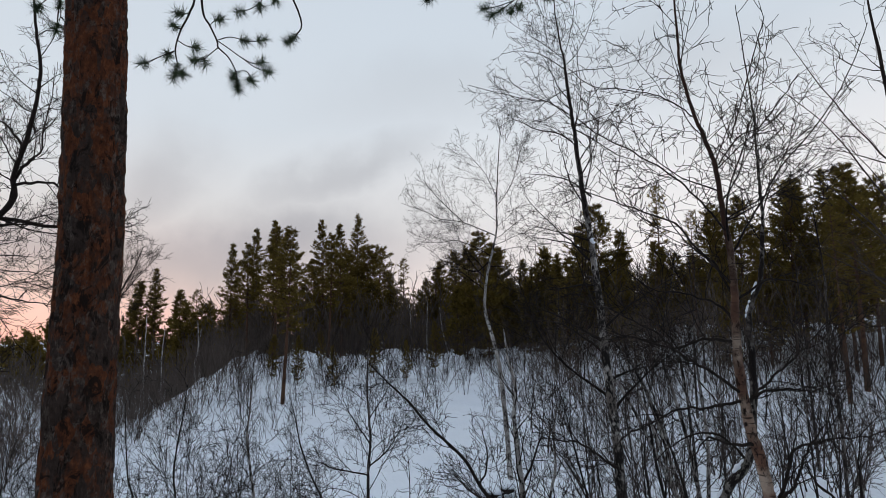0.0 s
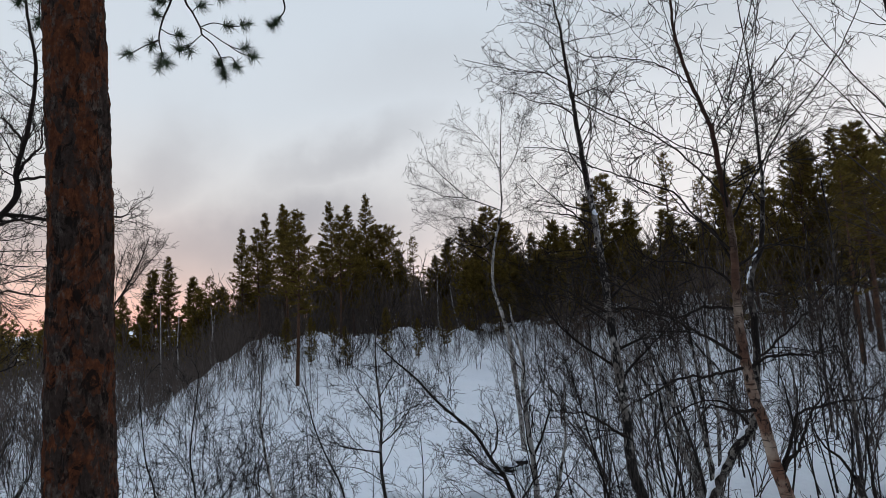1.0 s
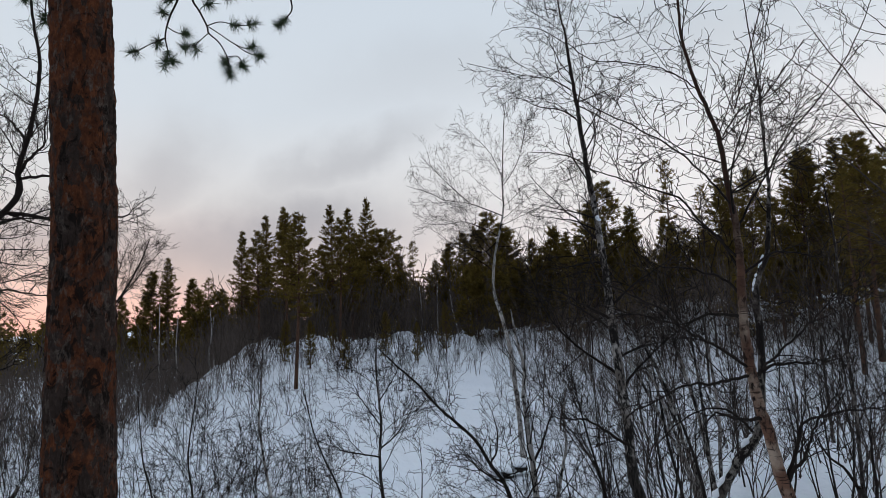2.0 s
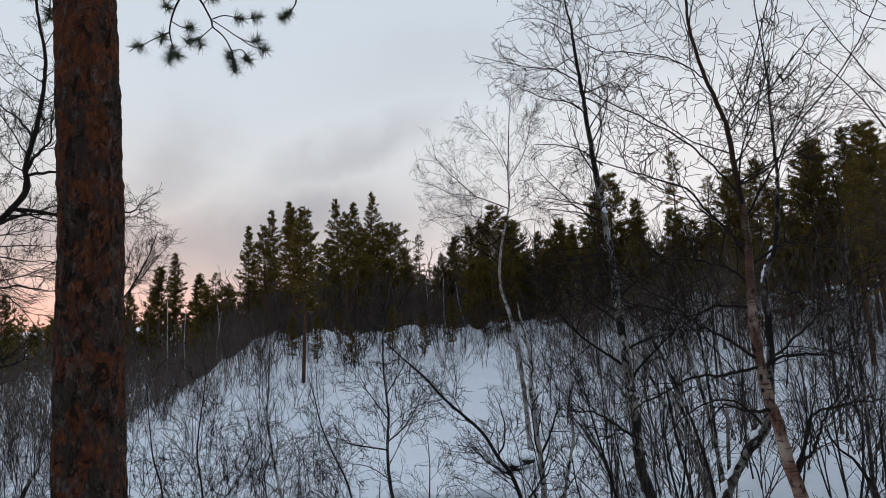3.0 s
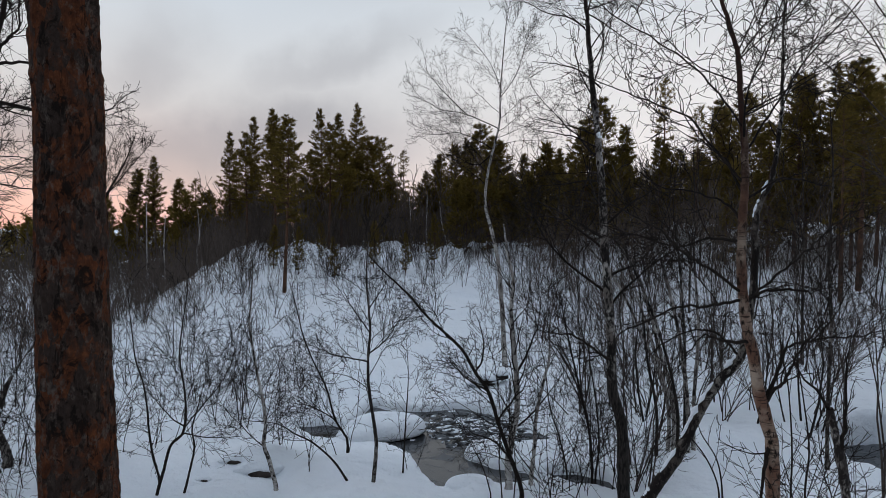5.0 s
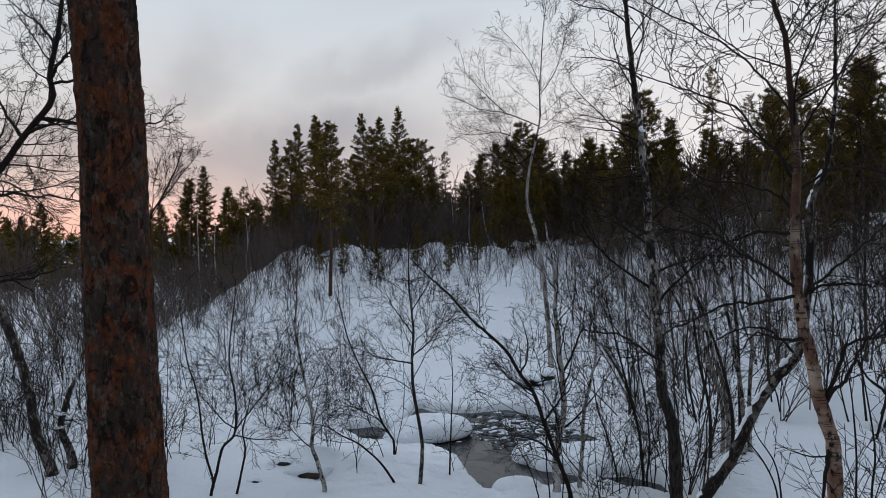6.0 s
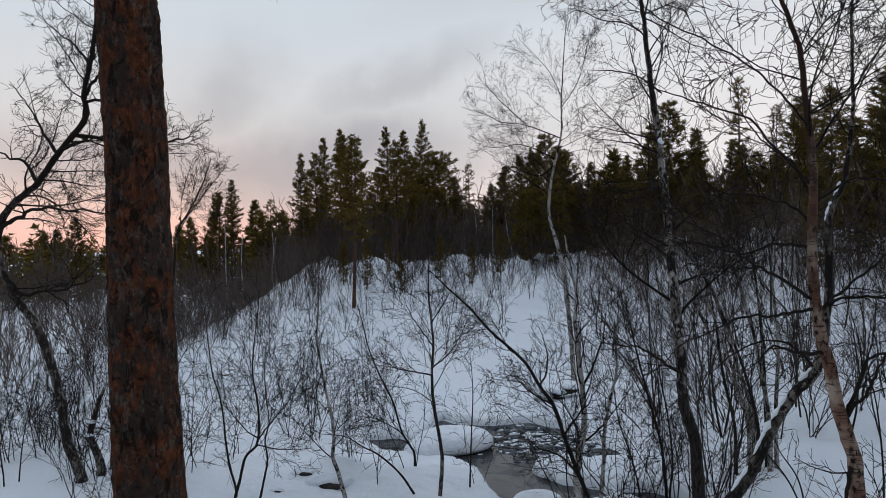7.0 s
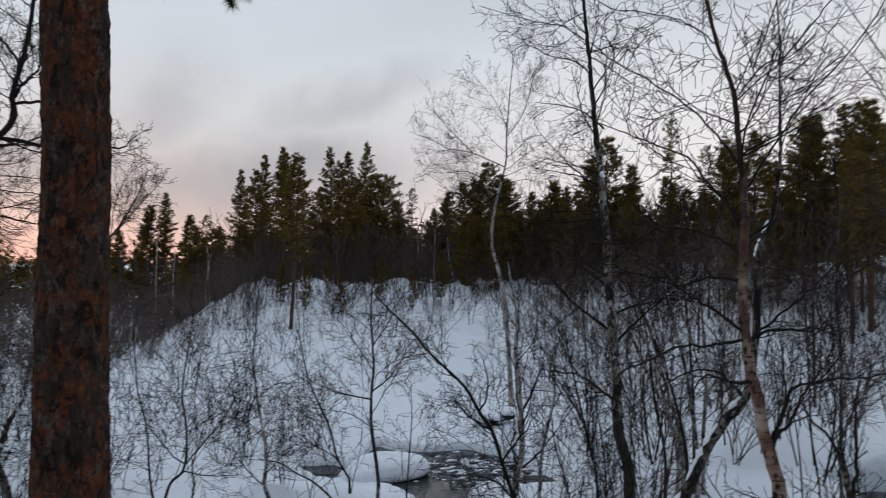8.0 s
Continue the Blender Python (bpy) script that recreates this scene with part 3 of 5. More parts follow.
    left_bough = [
        [(-1.80, 3.4, 8.1), (-2.2, 3.9, 7.5), (-2.45, 4.2, 7.1), (-2.52, 4.3, 6.82)], [(-2.45, 4.2, 7.1), (-2.58, 4.25, 7.05), (-2.68, 4.3, 7.0)],
        [(-2.5, 4.3, 6.95), (-2.45, 4.3, 6.9), (-2.4, 4.3, 6.93)],
    ]
    far_bough = [
        [(-1.64, 3.42, 8.7), (-0.6, 3.9, 8.6), (0.6, 4.3, 8.5), (1.58, 4.5, 8.2), (1.3, 4.5, 7.7), (1.07, 4.5, 7.4), (0.92, 4.5, 7.26), (0.80, 4.5, 7.18)],
        [(1.3, 4.5, 7.7), (0.76, 4.5, 7.56), (0.46, 4.5, 7.42), (0.26, 4.5, 7.30)], [(1.07, 4.5, 7.4), (1.0, 4.45, 7.25), (0.95, 4.42, 7.17)],
        [(1.1, 4.5, 7.44), (1.09, 4.55, 7.35), (1.06, 4.56, 7.29)], [(1.25, 4.5, 7.62), (1.24, 4.4, 7.45), (1.21, 4.35, 7.34)],
        [(1.3, 4.5, 7.7), (1.33, 4.5, 7.5), (1.31, 4.5, 7.35)], [(1.4, 4.5, 7.85), (1.44, 4.5, 7.6), (1.42, 4.5, 7.4)], [(1.0, 4.5, 7.33), (0.86, 4.55, 7.3), (0.74, 4.57, 7.29)],
    ]
    far_bough_twigs = [
        [(1.5, 4.5, 8.0), (1.55, 4.5, 7.8), (1.52, 4.5, 7.56)],
    ]
    boughs = [inner_bough, middle_bough + middle_bough_twigs, outer_bough, left_bough, far_bough + far_bough_twigs]
    rng = random.Random(21)
    shift = np.array((x0, y0, z0))
    for twigs in boughs:
        lines, needles = [], []
        for n, twig in enumerate(twigs):
            line = smooth_line(twig, 5) - shift
            thick = 0.011 if n == 0 else 0.0042
            lines.append((line, np.linspace(thick, 0.0034, len(line))))
            tufts = [(line[-1], line[-1] - line[-2], 1.0)]
            if n == 0:
                tufts.append((line[-4], line[-4] - line[-6], 0.7))
            for at, way, size in tufts:
                way = unit(way)
                for _ in range(150):
                    d = forked(way, math.acos(rng.uniform(-0.45, 0.97)), rng)
                    back = rng.uniform(0, 0.07)
                    needles.append((np.array(at) - np.array(way) * back, d, size * rng.uniform(0.06, 0.1)))
        v, q = tubes(lines, 6)
        bough = part("bough", mesh_of("bough", v, [q], TWIG), root, "thin drooping bough")
        verts, tris = [], []
        for at, d, size in needles:
            s = np.array(forked(d, math.pi / 2, rng)) * 0.0021
            k = len(verts)
            verts += [at - s, at + s, at + np.array(d) * size]
            tris.append((k, k + 1, k + 2))
        part("needles", mesh_of("needles", np.array(verts), [np.array(tris)], NEAR_NEEDLE, False), bough, "dark green needle tufts", "stuff")


make_near_pine()


# ---------------------------------------------------------------- birches
def make_birch_tree(name, label, trunk, girth, limbs, bark, seed, crown=0.35, density=1.0, reach=1.0, twig=TWIG, sides=12, group="", limb_girth=0.5, last=3, top=0.2, limb_bark=None, habit=None, taper=0.7):
    """A leafless birch round a rounded trunk line; limbs are lines too, and finer boughs and twigs sprout from all of them."""
    rng = random.Random(seed)
    base = np.array(trunk[0])
    base[2] = ground_height(base[0], base[1]) - 0.12
    line = np.array(trunk)
    if line[0][2] > base[2]:
        line = np.vstack([base, line]) if line[0][2] - base[2] > 0.15 else np.vstack([base, line[1:]])
    line = smooth_line(line, 6) - base
    line[1:] += np.array([[rng.gauss(0, 0.045 * girth) for _ in range(3)] for _ in line[1:]])
    root = tagged(new(name), label, "birch tree", group)
    root.location = base
    far = np.linspace(0, 1, len(line))
    radii = girth * (top + (1 - top) * (1 - far) ** taper) * (1 + 0.35 * np.exp(-far * 25))
    radii *= np.array([1 + rng.gauss(0, 0.035) for _ in line])
    v, q = tubes([(line, radii)], sides)
    part("trunk", mesh_of("trunk", v, [q], bark), root)
    habit = habit or BIRCH
    style = dict(habit, kids=[k * density for k in habit["kids"]], last=last)
    store = {}
    size = float(np.linalg.norm(np.diff(line, axis=0), axis=1).sum())
    for given in limbs:
        path = smooth_line(given, 4) - base
        near = int(np.linalg.norm(line - path[0], axis=1).argmin())
        thick = max(0.006, radii[near] * limb_girth)
        path[1:-1] += np.array([[rng.gauss(0, thick * 0.45) for _ in range(3)] for _ in path[1:-1]])
        v, q = tubes([(path, np.linspace(thick, 0.004, len(path)))], 8)
        part("limb", mesh_of("limb", v, [q], limb_bark or twig), root)
        long = float(np.linalg.norm(np.diff(path, axis=0), axis=1).sum())
        sprout(store, [tuple(p) for p in path], ways_of(path), min(long, 2.6) * reach, thick, 0, style, rng, 0.12)
    points, ways = [tuple(p) for p in line], ways_of(line)
    count = max(2, int(3.6 * density * size * (1 - crown)))
    for k in range(count):
        f = crown + (1 - crown) * (k + rng.random()) / count
        i = min(len(points) - 2, int(f * (len(points) - 1)))
        long = reach * size * 0.24 * (1.2 - 0.8 * f) * rng.uniform(0.5, 1.2)
        grow(store, points[i], forked(ways[i], radians(rng.uniform(*habit["first"])), rng), min(long, 2.4), max(0.004, radii[i] * 0.34), 0, style, rng)
    pieces = []
    for level, lines in store.items():
        v, q = tubes(lines, 5 if level == 0 else 3)
        pieces.append((v, q))
    k, vs, qs = 0, [], []
    for v, q in pieces:
        vs.append(v)
        qs.append(q + k)
        k += len(v)
    part("twig_crown", mesh_of("twig_crown", np.concatenate(vs), [np.concatenate(qs)], twig), root, "fine bare twigs", "stuff")
    return root


TALL_M = [(3.5, 8.7, 0.54), (3.46, 8.7, 1.59), (3.32, 8.7, 2.18), (3.29, 8.7, 2.94), (3.24, 8.7, 3.61), (3.18, 8.7, 4.37), (3.15, 8.7, 5.08), (3.1, 8.7, 5.61),
          (3.07, 8.7, 5.97), (2.99, 8.7, 6.68), (2.93, 8.7, 7.3), (2.9, 8.7, 7.75), (2.85, 8.7, 8.23), (2.81, 8.7, 8.72), (2.79, 8.7, 8.96), (2.73, 8.7, 9.29),
          (2.68, 8.7, 9.96), (2.68, 8.7, 10.73)]
UPPER_M = [
    [(2.79, 8.7, 8.96), (2.94, 8.8, 9.34), (3.09, 8.9, 9.98), (3.21, 9.0, 10.74)],
    [(3.12, 8.7, 6.66), (2.72, 8.53, 6.88), (2.33, 8.37, 6.91), (1.96, 8.2, 6.88)],
    [(2.87, 8.7, 7.54), (2.65, 8.82, 7.73), (2.37, 8.95, 7.83), (2.05, 9.07, 8.03), (1.79, 9.2, 7.94)],
    [(2.82, 8.7, 8.0), (2.45, 8.55, 8.13), (1.98, 8.4, 8.12), (1.14, 8.1, 8.18)],
    [(2.8, 8.7, 8.75), (2.51, 8.87, 9.06), (2.23, 9.03, 9.21), (1.89, 9.2, 9.24)],
    [(2.92, 8.7, 7.81), (3.12, 8.53, 7.83), (3.33, 8.37, 7.89), (3.63, 8.2, 7.99)],
    [(2.92, 8.7, 7.74), (3.31, 8.9, 7.64), (3.74, 9.1, 7.46), (4.3, 9.3, 7.42)],
]
LOWER_M = [
    [(3.33, 8.7, 2.58), (3.03, 8.52, 2.78), (2.66, 8.35, 3.02), (2.27, 8.17, 3.12), (1.96, 8.0, 3.21)],
    [(3.16, 8.7, 4.44), (2.74, 8.53, 4.65), (2.31, 8.37, 4.86), (1.93, 8.2, 5.01)],
]
LIMBS_M = UPPER_M + LOWER_M
tall = make_birch_tree("tall_birch", "tall leaning birch with dark-blotched grey bark, leafless", TALL_M, 0.092, LIMBS_M, BIRCH_SPOTTED, 3, crown=0.25, density=1.15, reach=1.0, top=0.05, limb_girth=0.36, taper=1.1)

for at, size in (((3.06, 8.64, 5.97), (0.026, 0.04, 0.034)), ((3.085, 8.635, 5.93), (0.03, 0.03, 0.018))):
    lump("snow", [a - b for a, b in zip(at, tall.location)], size, SNOW, at[0] * 40, tall)

TAN_R = [(3.21, 4.8, 2.25), (3.18, 4.8, 2.76), (3.08, 4.8, 3.11), (3.02, 4.8, 3.43), (2.95, 4.8, 3.75), (2.91, 4.8, 4.1), (2.9, 4.8, 4.34), (2.91, 4.8, 4.59),
          (2.93, 4.8, 4.93), (2.92, 4.8, 5.25), (2.9, 4.8, 5.45), (2.88, 4.8, 5.66), (2.86, 4.8, 5.95), (2.81, 4.8, 6.15), (2.69, 4.8, 6.5), (2.61, 4.8, 6.88),
          (2.6, 4.8, 7.23), (2.6, 4.8, 7.72), (2.6, 4.8, 8.16), (2.6, 4.8, 8.8)]
CROWN_R = [
    [(2.94, 4.8, 5.2), (3.19, 4.88, 5.51), (3.46, 4.97, 5.84), (3.66, 5.05, 6.06), (4.24, 5.13, 6.63), (4.68, 5.22, 7.21), (4.99, 5.3, 7.72)],
    [(2.89, 4.8, 6.0), (3.04, 4.7, 6.23), (3.18, 4.6, 6.29), (3.35, 4.5, 6.53), (3.45, 4.4, 6.7)],
    [(3.0, 4.75, 6.24), (3.06, 4.63, 6.56), (3.09, 4.47, 6.87), (3.11, 4.3, 7.14)],
    [(2.93, 4.8, 5.36), (2.69, 4.72, 5.59), (2.47, 4.63, 5.75), (2.25, 4.55, 5.87), (1.94, 4.47, 6.01), (1.66, 4.38, 6.1), (1.43, 4.3, 6.22)],
    [(2.92, 4.8, 4.92), (2.67, 4.88, 5.25), (2.51, 4.96, 5.5), (2.18, 5.04, 5.65), (1.96, 5.12, 5.76), (1.72, 5.2, 5.89)],
]
SIDE_R = [
    [(2.7, 4.8, 6.44), (2.57, 4.88, 6.6), (2.41, 4.96, 6.72), (2.16, 5.04, 6.8), (1.89, 5.12, 6.86), (1.69, 5.2, 7.07)],
    [(2.9, 4.8, 4.01), (2.61, 4.73, 4.2), (2.39, 4.66, 4.3), (2.21, 4.59, 4.42), (2.08, 4.51, 4.51), (1.85, 4.44, 4.62), (1.64, 4.37, 4.7), (1.36, 4.3, 4.75)],
    [(2.89, 4.8, 4.44), (2.63, 4.88, 4.46), (2.42, 4.95, 4.39), (2.1, 5.02, 4.49), (1.91, 5.1, 4.5)],
    [(2.91, 4.8, 3.94), (2.67, 4.75, 3.92), (2.52, 4.7, 3.9), (2.26, 4.65, 3.91), (2.03, 4.6, 3.83), (1.77, 4.55, 3.73), (1.69, 4.5, 3.66)],
]
LOW_R = [
    [(2.92, 4.8, 3.9), (3.02, 4.82, 3.97), (3.17, 4.86, 4.07), (3.38, 4.92, 4.2), (3.6, 4.97, 4.34), (3.8, 5.03, 4.47), (4.04, 5.09, 4.63), (4.29, 5.15, 4.75)],
    [(2.92, 4.8, 4.77), (3.12, 4.72, 4.93), (3.24, 4.65, 4.95), (3.38, 4.58, 4.91), (3.46, 4.5, 4.88)],
    [(2.92, 4.8, 4.78), (2.83, 4.87, 5.09), (2.72, 4.93, 5.22), (2.63, 5.0, 5.34), (2.48, 5.05, 5.6)],
    [(2.91, 4.8, 4.6), (2.84, 4.9, 4.74), (2.75, 5.0, 4.82), (2.55, 5.1, 4.89), (2.37, 5.2, 4.93), (2.18, 5.3, 5.11)],
    [(2.93, 4.8, 3.93), (3.04, 4.75, 4.0), (3.25, 4.7, 4.04), (3.43, 4.65, 4.02), (3.58, 4.6, 4.06)],
]
FOOT_R = [
    [(3.12, 4.8, 3.05), (3.21, 4.83, 3.19), (3.34, 4.86, 3.47), (3.48, 4.89, 3.55), (3.78, 4.92, 3.58), (4.14, 4.95, 3.6), (4.49, 4.98, 3.65)],
    [(2.98, 4.8, 3.58), (2.71, 4.7, 3.61), (2.48, 4.6, 3.68), (2.26, 4.5, 3.57)],
    [(3.12, 4.8, 3.05), (3.17, 4.72, 3.2), (3.21, 4.64, 3.31), (3.23, 4.56, 3.5), (3.27, 4.48, 3.68), (3.37, 4.4, 3.81)],
    [(3.17, 4.8, 2.72), (3.1, 4.75, 2.5), (3.03, 4.7, 2.2), (2.98, 4.65, 1.9)],
    [(2.87, 4.8, 5.66), (3.03, 4.9, 5.79), (3.22, 5.0, 6.02), (3.36, 5.1, 6.3), (3.47, 5.2, 6.58)],
]
LIMBS_R = CROWN_R + SIDE_R + LOW_R + FOOT_R
make_birch_tree("spreading_birch", "spreading birch with peeling tan bark and many bare limbs", TAN_R, 0.058, LIMBS_R, BIRCH_TAN, 5, crown=0.5, density=1.2, reach=0.95, top=0.06, limb_girth=0.35, taper=1.1)

LEANING = [(2.1, 5.1, 1.7), (2.21, 5.1, 2.1), (2.31, 5.1, 2.26), (2.52, 5.1, 2.55), (2.69, 5.1, 2.88), (2.9, 5.1, 3.19), (3.09, 5.1, 3.39), (3.19, 5.12, 3.77),
          (3.23, 5.12, 4.19), (3.22, 5.1, 4.64), (3.28, 5.1, 4.81), (3.37, 5.1, 4.99), (3.42, 5.1, 5.3), (3.46, 5.1, 5.62), (3.46, 5.1, 5.88), (3.47, 5.1, 6.27),
          (3.47, 5.1, 6.68), (3.47, 5.15, 7.2), (3.47, 5.2, 7.8)]
leaning = make_birch_tree("leaning_birch", "crooked leaning birch with lichen-dark bark and snow along it", LEANING, 0.062,
                          [[(3.46, 5.1, 5.62), (3.62, 5.2, 5.86), (3.85, 5.3, 6.17), (4.07, 5.4, 6.49)], [(3.09, 5.1, 3.39), (2.95, 5.2, 3.57), (2.76, 5.3, 3.61), (2.56, 5.4, 3.5), (2.35, 5.5, 3.28)]],
                          BIRCH_LICHEN, 7, crown=0.66, density=0.95, reach=0.8, top=0.06, taper=1.2, limb_girth=0.3)


def snow_strip(tree, line, girth, seed):
    """Snow that lies along the upper side of a sloping stem, in broken lengths."""
    rng = random.Random(seed)
    path = smooth_line(line, 14)
    base = np.array(tree.location)
    along = np.gradient(path, axis=0)
    along /= np.linalg.norm(along, axis=1, keepdims=True)
    up = np.array((0, 0, 1.0)) - along * along[:, 2:3]
    up /= np.linalg.norm(up, axis=1, keepdims=True)
    start = 0
    while start < len(path) - 8:
        n = rng.randint(7, 22)
        run = (path + up * girth * 0.80 - base)[start:start + n]
        ends = np.sin(np.linspace(0.1, math.pi - 0.1, len(run))) ** 0.45
        lumps = np.array([0.7 + 0.9 * noise.noise((start + k * 0.45, seed, 0.0)) for k in range(len(run))])
        v, q = tubes([(run, girth * 0.52 * ends * lumps)], 8)
        part("snow", mesh_of("snow", v, [q], SNOW), tree, "lying snow")
        start += n + rng.randint(1, 6)


snow_strip(leaning, LEANING[1:7], 0.055, 3)
snow_strip(leaning, LEANING[9:12], 0.036, 4)

LEFT = [(-6.94, 11.0, 0.51), (-7.17, 11.0, 1.17), (-7.26, 11.0, 1.85), (-7.4, 11.0, 2.48), (-7.7, 11.0, 3.33), (-8.02, 11.0, 3.79), (-8.37, 11.0, 4.6), (-8.26, 11.0, 5.29), (-7.94, 11.0, 5.65),
        (-7.6, 11.0, 5.92), (-7.19, 11.0, 6.46), (-6.65, 11.0, 7.12), (-6.67, 11.0, 7.56), (-6.5, 11.0, 8.28), (-6.39, 11.0, 9.0), (-6.38, 11.0, 9.7), (-6.53, 11.0, 10.51), (-6.6, 11.0, 11.4), (-6.5, 11.0, 12.3)]
RISING_LEFT = [
    [(-6.65, 11.0, 7.5), (-6.34, 10.88, 7.85), (-6.14, 10.75, 7.92), (-5.99, 10.62, 8.45), (-5.81, 10.5, 9.36)],
    [(-8.27, 11.0, 5.15), (-7.87, 10.88, 5.31), (-7.45, 10.76, 5.45), (-6.88, 10.64, 5.4), (-6.11, 10.52, 5.31), (-5.6, 10.4, 5.18)],
    [(-7.59, 11.0, 5.95), (-7.96, 11.2, 6.36), (-8.51, 11.4, 6.54), (-9.18, 11.6, 7.02)],
    [(-7.19, 11.0, 6.46), (-7.49, 11.15, 6.78), (-7.74, 11.3, 7.1), (-8.04, 11.45, 7.49), (-8.5, 11.6, 8.02)],
    [(-8.35, 11.0, 4.4), (-7.87, 10.8, 3.95), (-7.28, 10.6, 3.93), (-6.61, 10.4, 4.05), (-6.0, 10.2, 4.16)],
    [(-7.14, 11.0, 6.54), (-6.66, 10.8, 6.62), (-6.14, 10.6, 6.67), (-5.3, 10.4, 6.9)],
]
HANGING_LEFT = [
    [(-6.55, 11.0, 8.1), (-6.9, 11.2, 8.5), (-7.3, 11.3, 8.8), (-7.8, 11.4, 9.3)],
    [(-6.65, 11.0, 7.4), (-6.0, 10.83, 7.41), (-5.6, 10.67, 7.25), (-5.2, 10.5, 7.3)], [(-6.88, 11.0, 6.8), (-5.55, 11.17, 6.63), (-5.0, 11.33, 6.74), (-4.86, 11.5, 6.88)],
]
LIMBS_LEFT = RISING_LEFT + HANGING_LEFT
make_birch_tree("crooked_birch", "crooked old birch with dark bent stem and bare boughs", LEFT, 0.088, LIMBS_LEFT, BIRCH_GREY, 11, crown=0.45, density=1.1, reach=0.85, top=0.08, limb_girth=0.68, habit=dict(BIRCH, thin=0.0042, wobble=[0.2, 0.3, 0.38, 0.38, 0.3]))

stub = make_birch_tree("broken_stem", "short crooked stem with snow in its bends", [(-6.8, 11.4, 0.5), (-6.86, 11.4, 0.77), (-6.98, 11.4, 1.1), (-6.94, 11.4, 1.34), (-6.82, 11.4, 1.73), (-6.69, 11.4, 2.0)],
                0.085, [], BIRCH_GREY, 12, crown=0.6, density=0.8, top=0.3)

make_birch_tree("fan_birch", "small birch with an upright fan of fine bare twigs", [(-6.3, 13.0, 0.4), (-6.22, 13.0, 2.09), (-6.06, 13.0, 3.78), (-5.93, 13.0, 4.98), (-5.67, 13.0, 5.45), (-5.35, 13.0, 6.04), (-5.15, 13.0, 6.58)],
                0.034, [[(-5.93, 13.0, 4.98), (-5.49, 12.87, 5.56), (-4.94, 12.73, 6.12), (-4.71, 12.6, 6.33)], [(-5.85, 13.0, 5.16), (-5.89, 13.2, 5.84), (-5.71, 13.4, 6.65)]], BIRCH_GREY, 13, crown=0.6, density=1.6, reach=0.9, top=0.2)
make_birch_tree("snapped_birch", "snapped dark birch stump with thin shoots in deep snow", [(4.9, 6.0, 1.3), (4.88, 6.0, 1.62), (4.82, 6.0, 1.98), (4.74, 6.0, 2.34), (4.67, 6.0, 2.62)], 0.05,
                [[(4.74, 6.0, 2.34), (4.65, 6.1, 2.73), (4.48, 6.2, 2.95), (4.43, 6.3, 3.18)], [(4.79, 6.0, 2.13), (4.77, 5.9, 2.54), (4.7, 5.8, 3.09), (4.67, 5.7, 3.5)]], BIRCH_GREY, 18, crown=0.7, density=0.7, reach=0.6, top=0.7)

for at in ((-6.99, 11.36, 1.15), (-6.93, 11.37, 1.4)):
    lump("snow", [a - b for a, b in zip(at, stub.location)], (0.075, 0.07, 0.035), SNOW, at[2] * 5, stub)

PALE_W = [(3.57, 18.0, 0.6), (3.47, 18.0, 2.48), (3.34, 18.0, 3.82), (3.15, 18.0, 4.66), (2.97, 18.0, 5.45), (3.08, 18.0, 6.54), (3.4, 18.0, 7.81), (3.43, 18.0, 8.8), (3.57, 18.0, 10.45), (3.75, 18.0, 11.7)]
make_birch_tree("pale_birch", "slender white birch with a wavy stem and pale fine crown", PALE_W, 0.085,
                [[(3.37, 18.0, 7.7), (2.32, 17.8, 8.08), (1.6, 17.6, 8.14), (1.23, 17.4, 8.29), (0.43, 17.2, 8.54)], [(3.25, 18.0, 7.0), (2.97, 18.2, 7.27), (2.21, 18.4, 7.62), (1.58, 18.6, 7.58), (0.9, 18.8, 7.69)],
                 [(3.43, 18.0, 8.9), (3.17, 18.2, 9.7), (2.66, 18.4, 10.43), (2.32, 18.6, 10.86)], [(2.34, 17.8, 8.1), (1.86, 17.7, 8.53), (1.25, 17.4, 9.09), (1.07, 17.1, 9.53)],
                 [(3.44, 18.0, 8.64), (3.95, 18.2, 9.34), (4.27, 18.4, 10.23), (4.51, 18.6, 11.31)], [(3.15, 18.0, 6.9), (2.7, 18.2, 6.6), (2.1, 18.3, 6.9), (1.7, 18.3, 6.9)]],
                BIRCH_WHITE, 14, crown=0.55, density=1.1, reach=1.15, top=0.05, limb_girth=0.55, taper=1.0)

make_birch_tree("stream_birch", "slim spotted birch at the stream edge", [(1.99, 9.9, 0.31), (1.98, 9.9, 0.71), (2.05, 9.9, 1.16), (2.13, 9.9, 1.55), (2.12, 9.9, 2.09), (2.07, 9.9, 2.63), (2.03, 9.9, 3.2), (2.06, 9.9, 3.75), (1.96, 9.9, 4.21), (1.9, 9.9, 4.67)],
                0.07, [[(2.13, 9.9, 2.2), (2.3, 9.8, 2.55), (2.42, 9.7, 2.95), (2.46, 9.6, 3.4)]], BIRCH_WHITE, 15, crown=0.25, density=1.2, reach=1.4, top=0.12, habit=YOUNG)
make_birch_tree("stream_birch", "thin pale birch stem beside the stream, leafless", [(2.39, 10.0, 0.3), (2.45, 10.0, 0.84), (2.48, 10.0, 1.38), (2.59, 10.0, 1.91), (2.71, 10.0, 2.4), (2.71, 10.0, 2.9), (2.77, 10.0, 3.35)],
                0.042, [], BIRCH_SLIM, 25, crown=0.2, density=1.2, reach=1.5, top=0.12, habit=YOUNG)
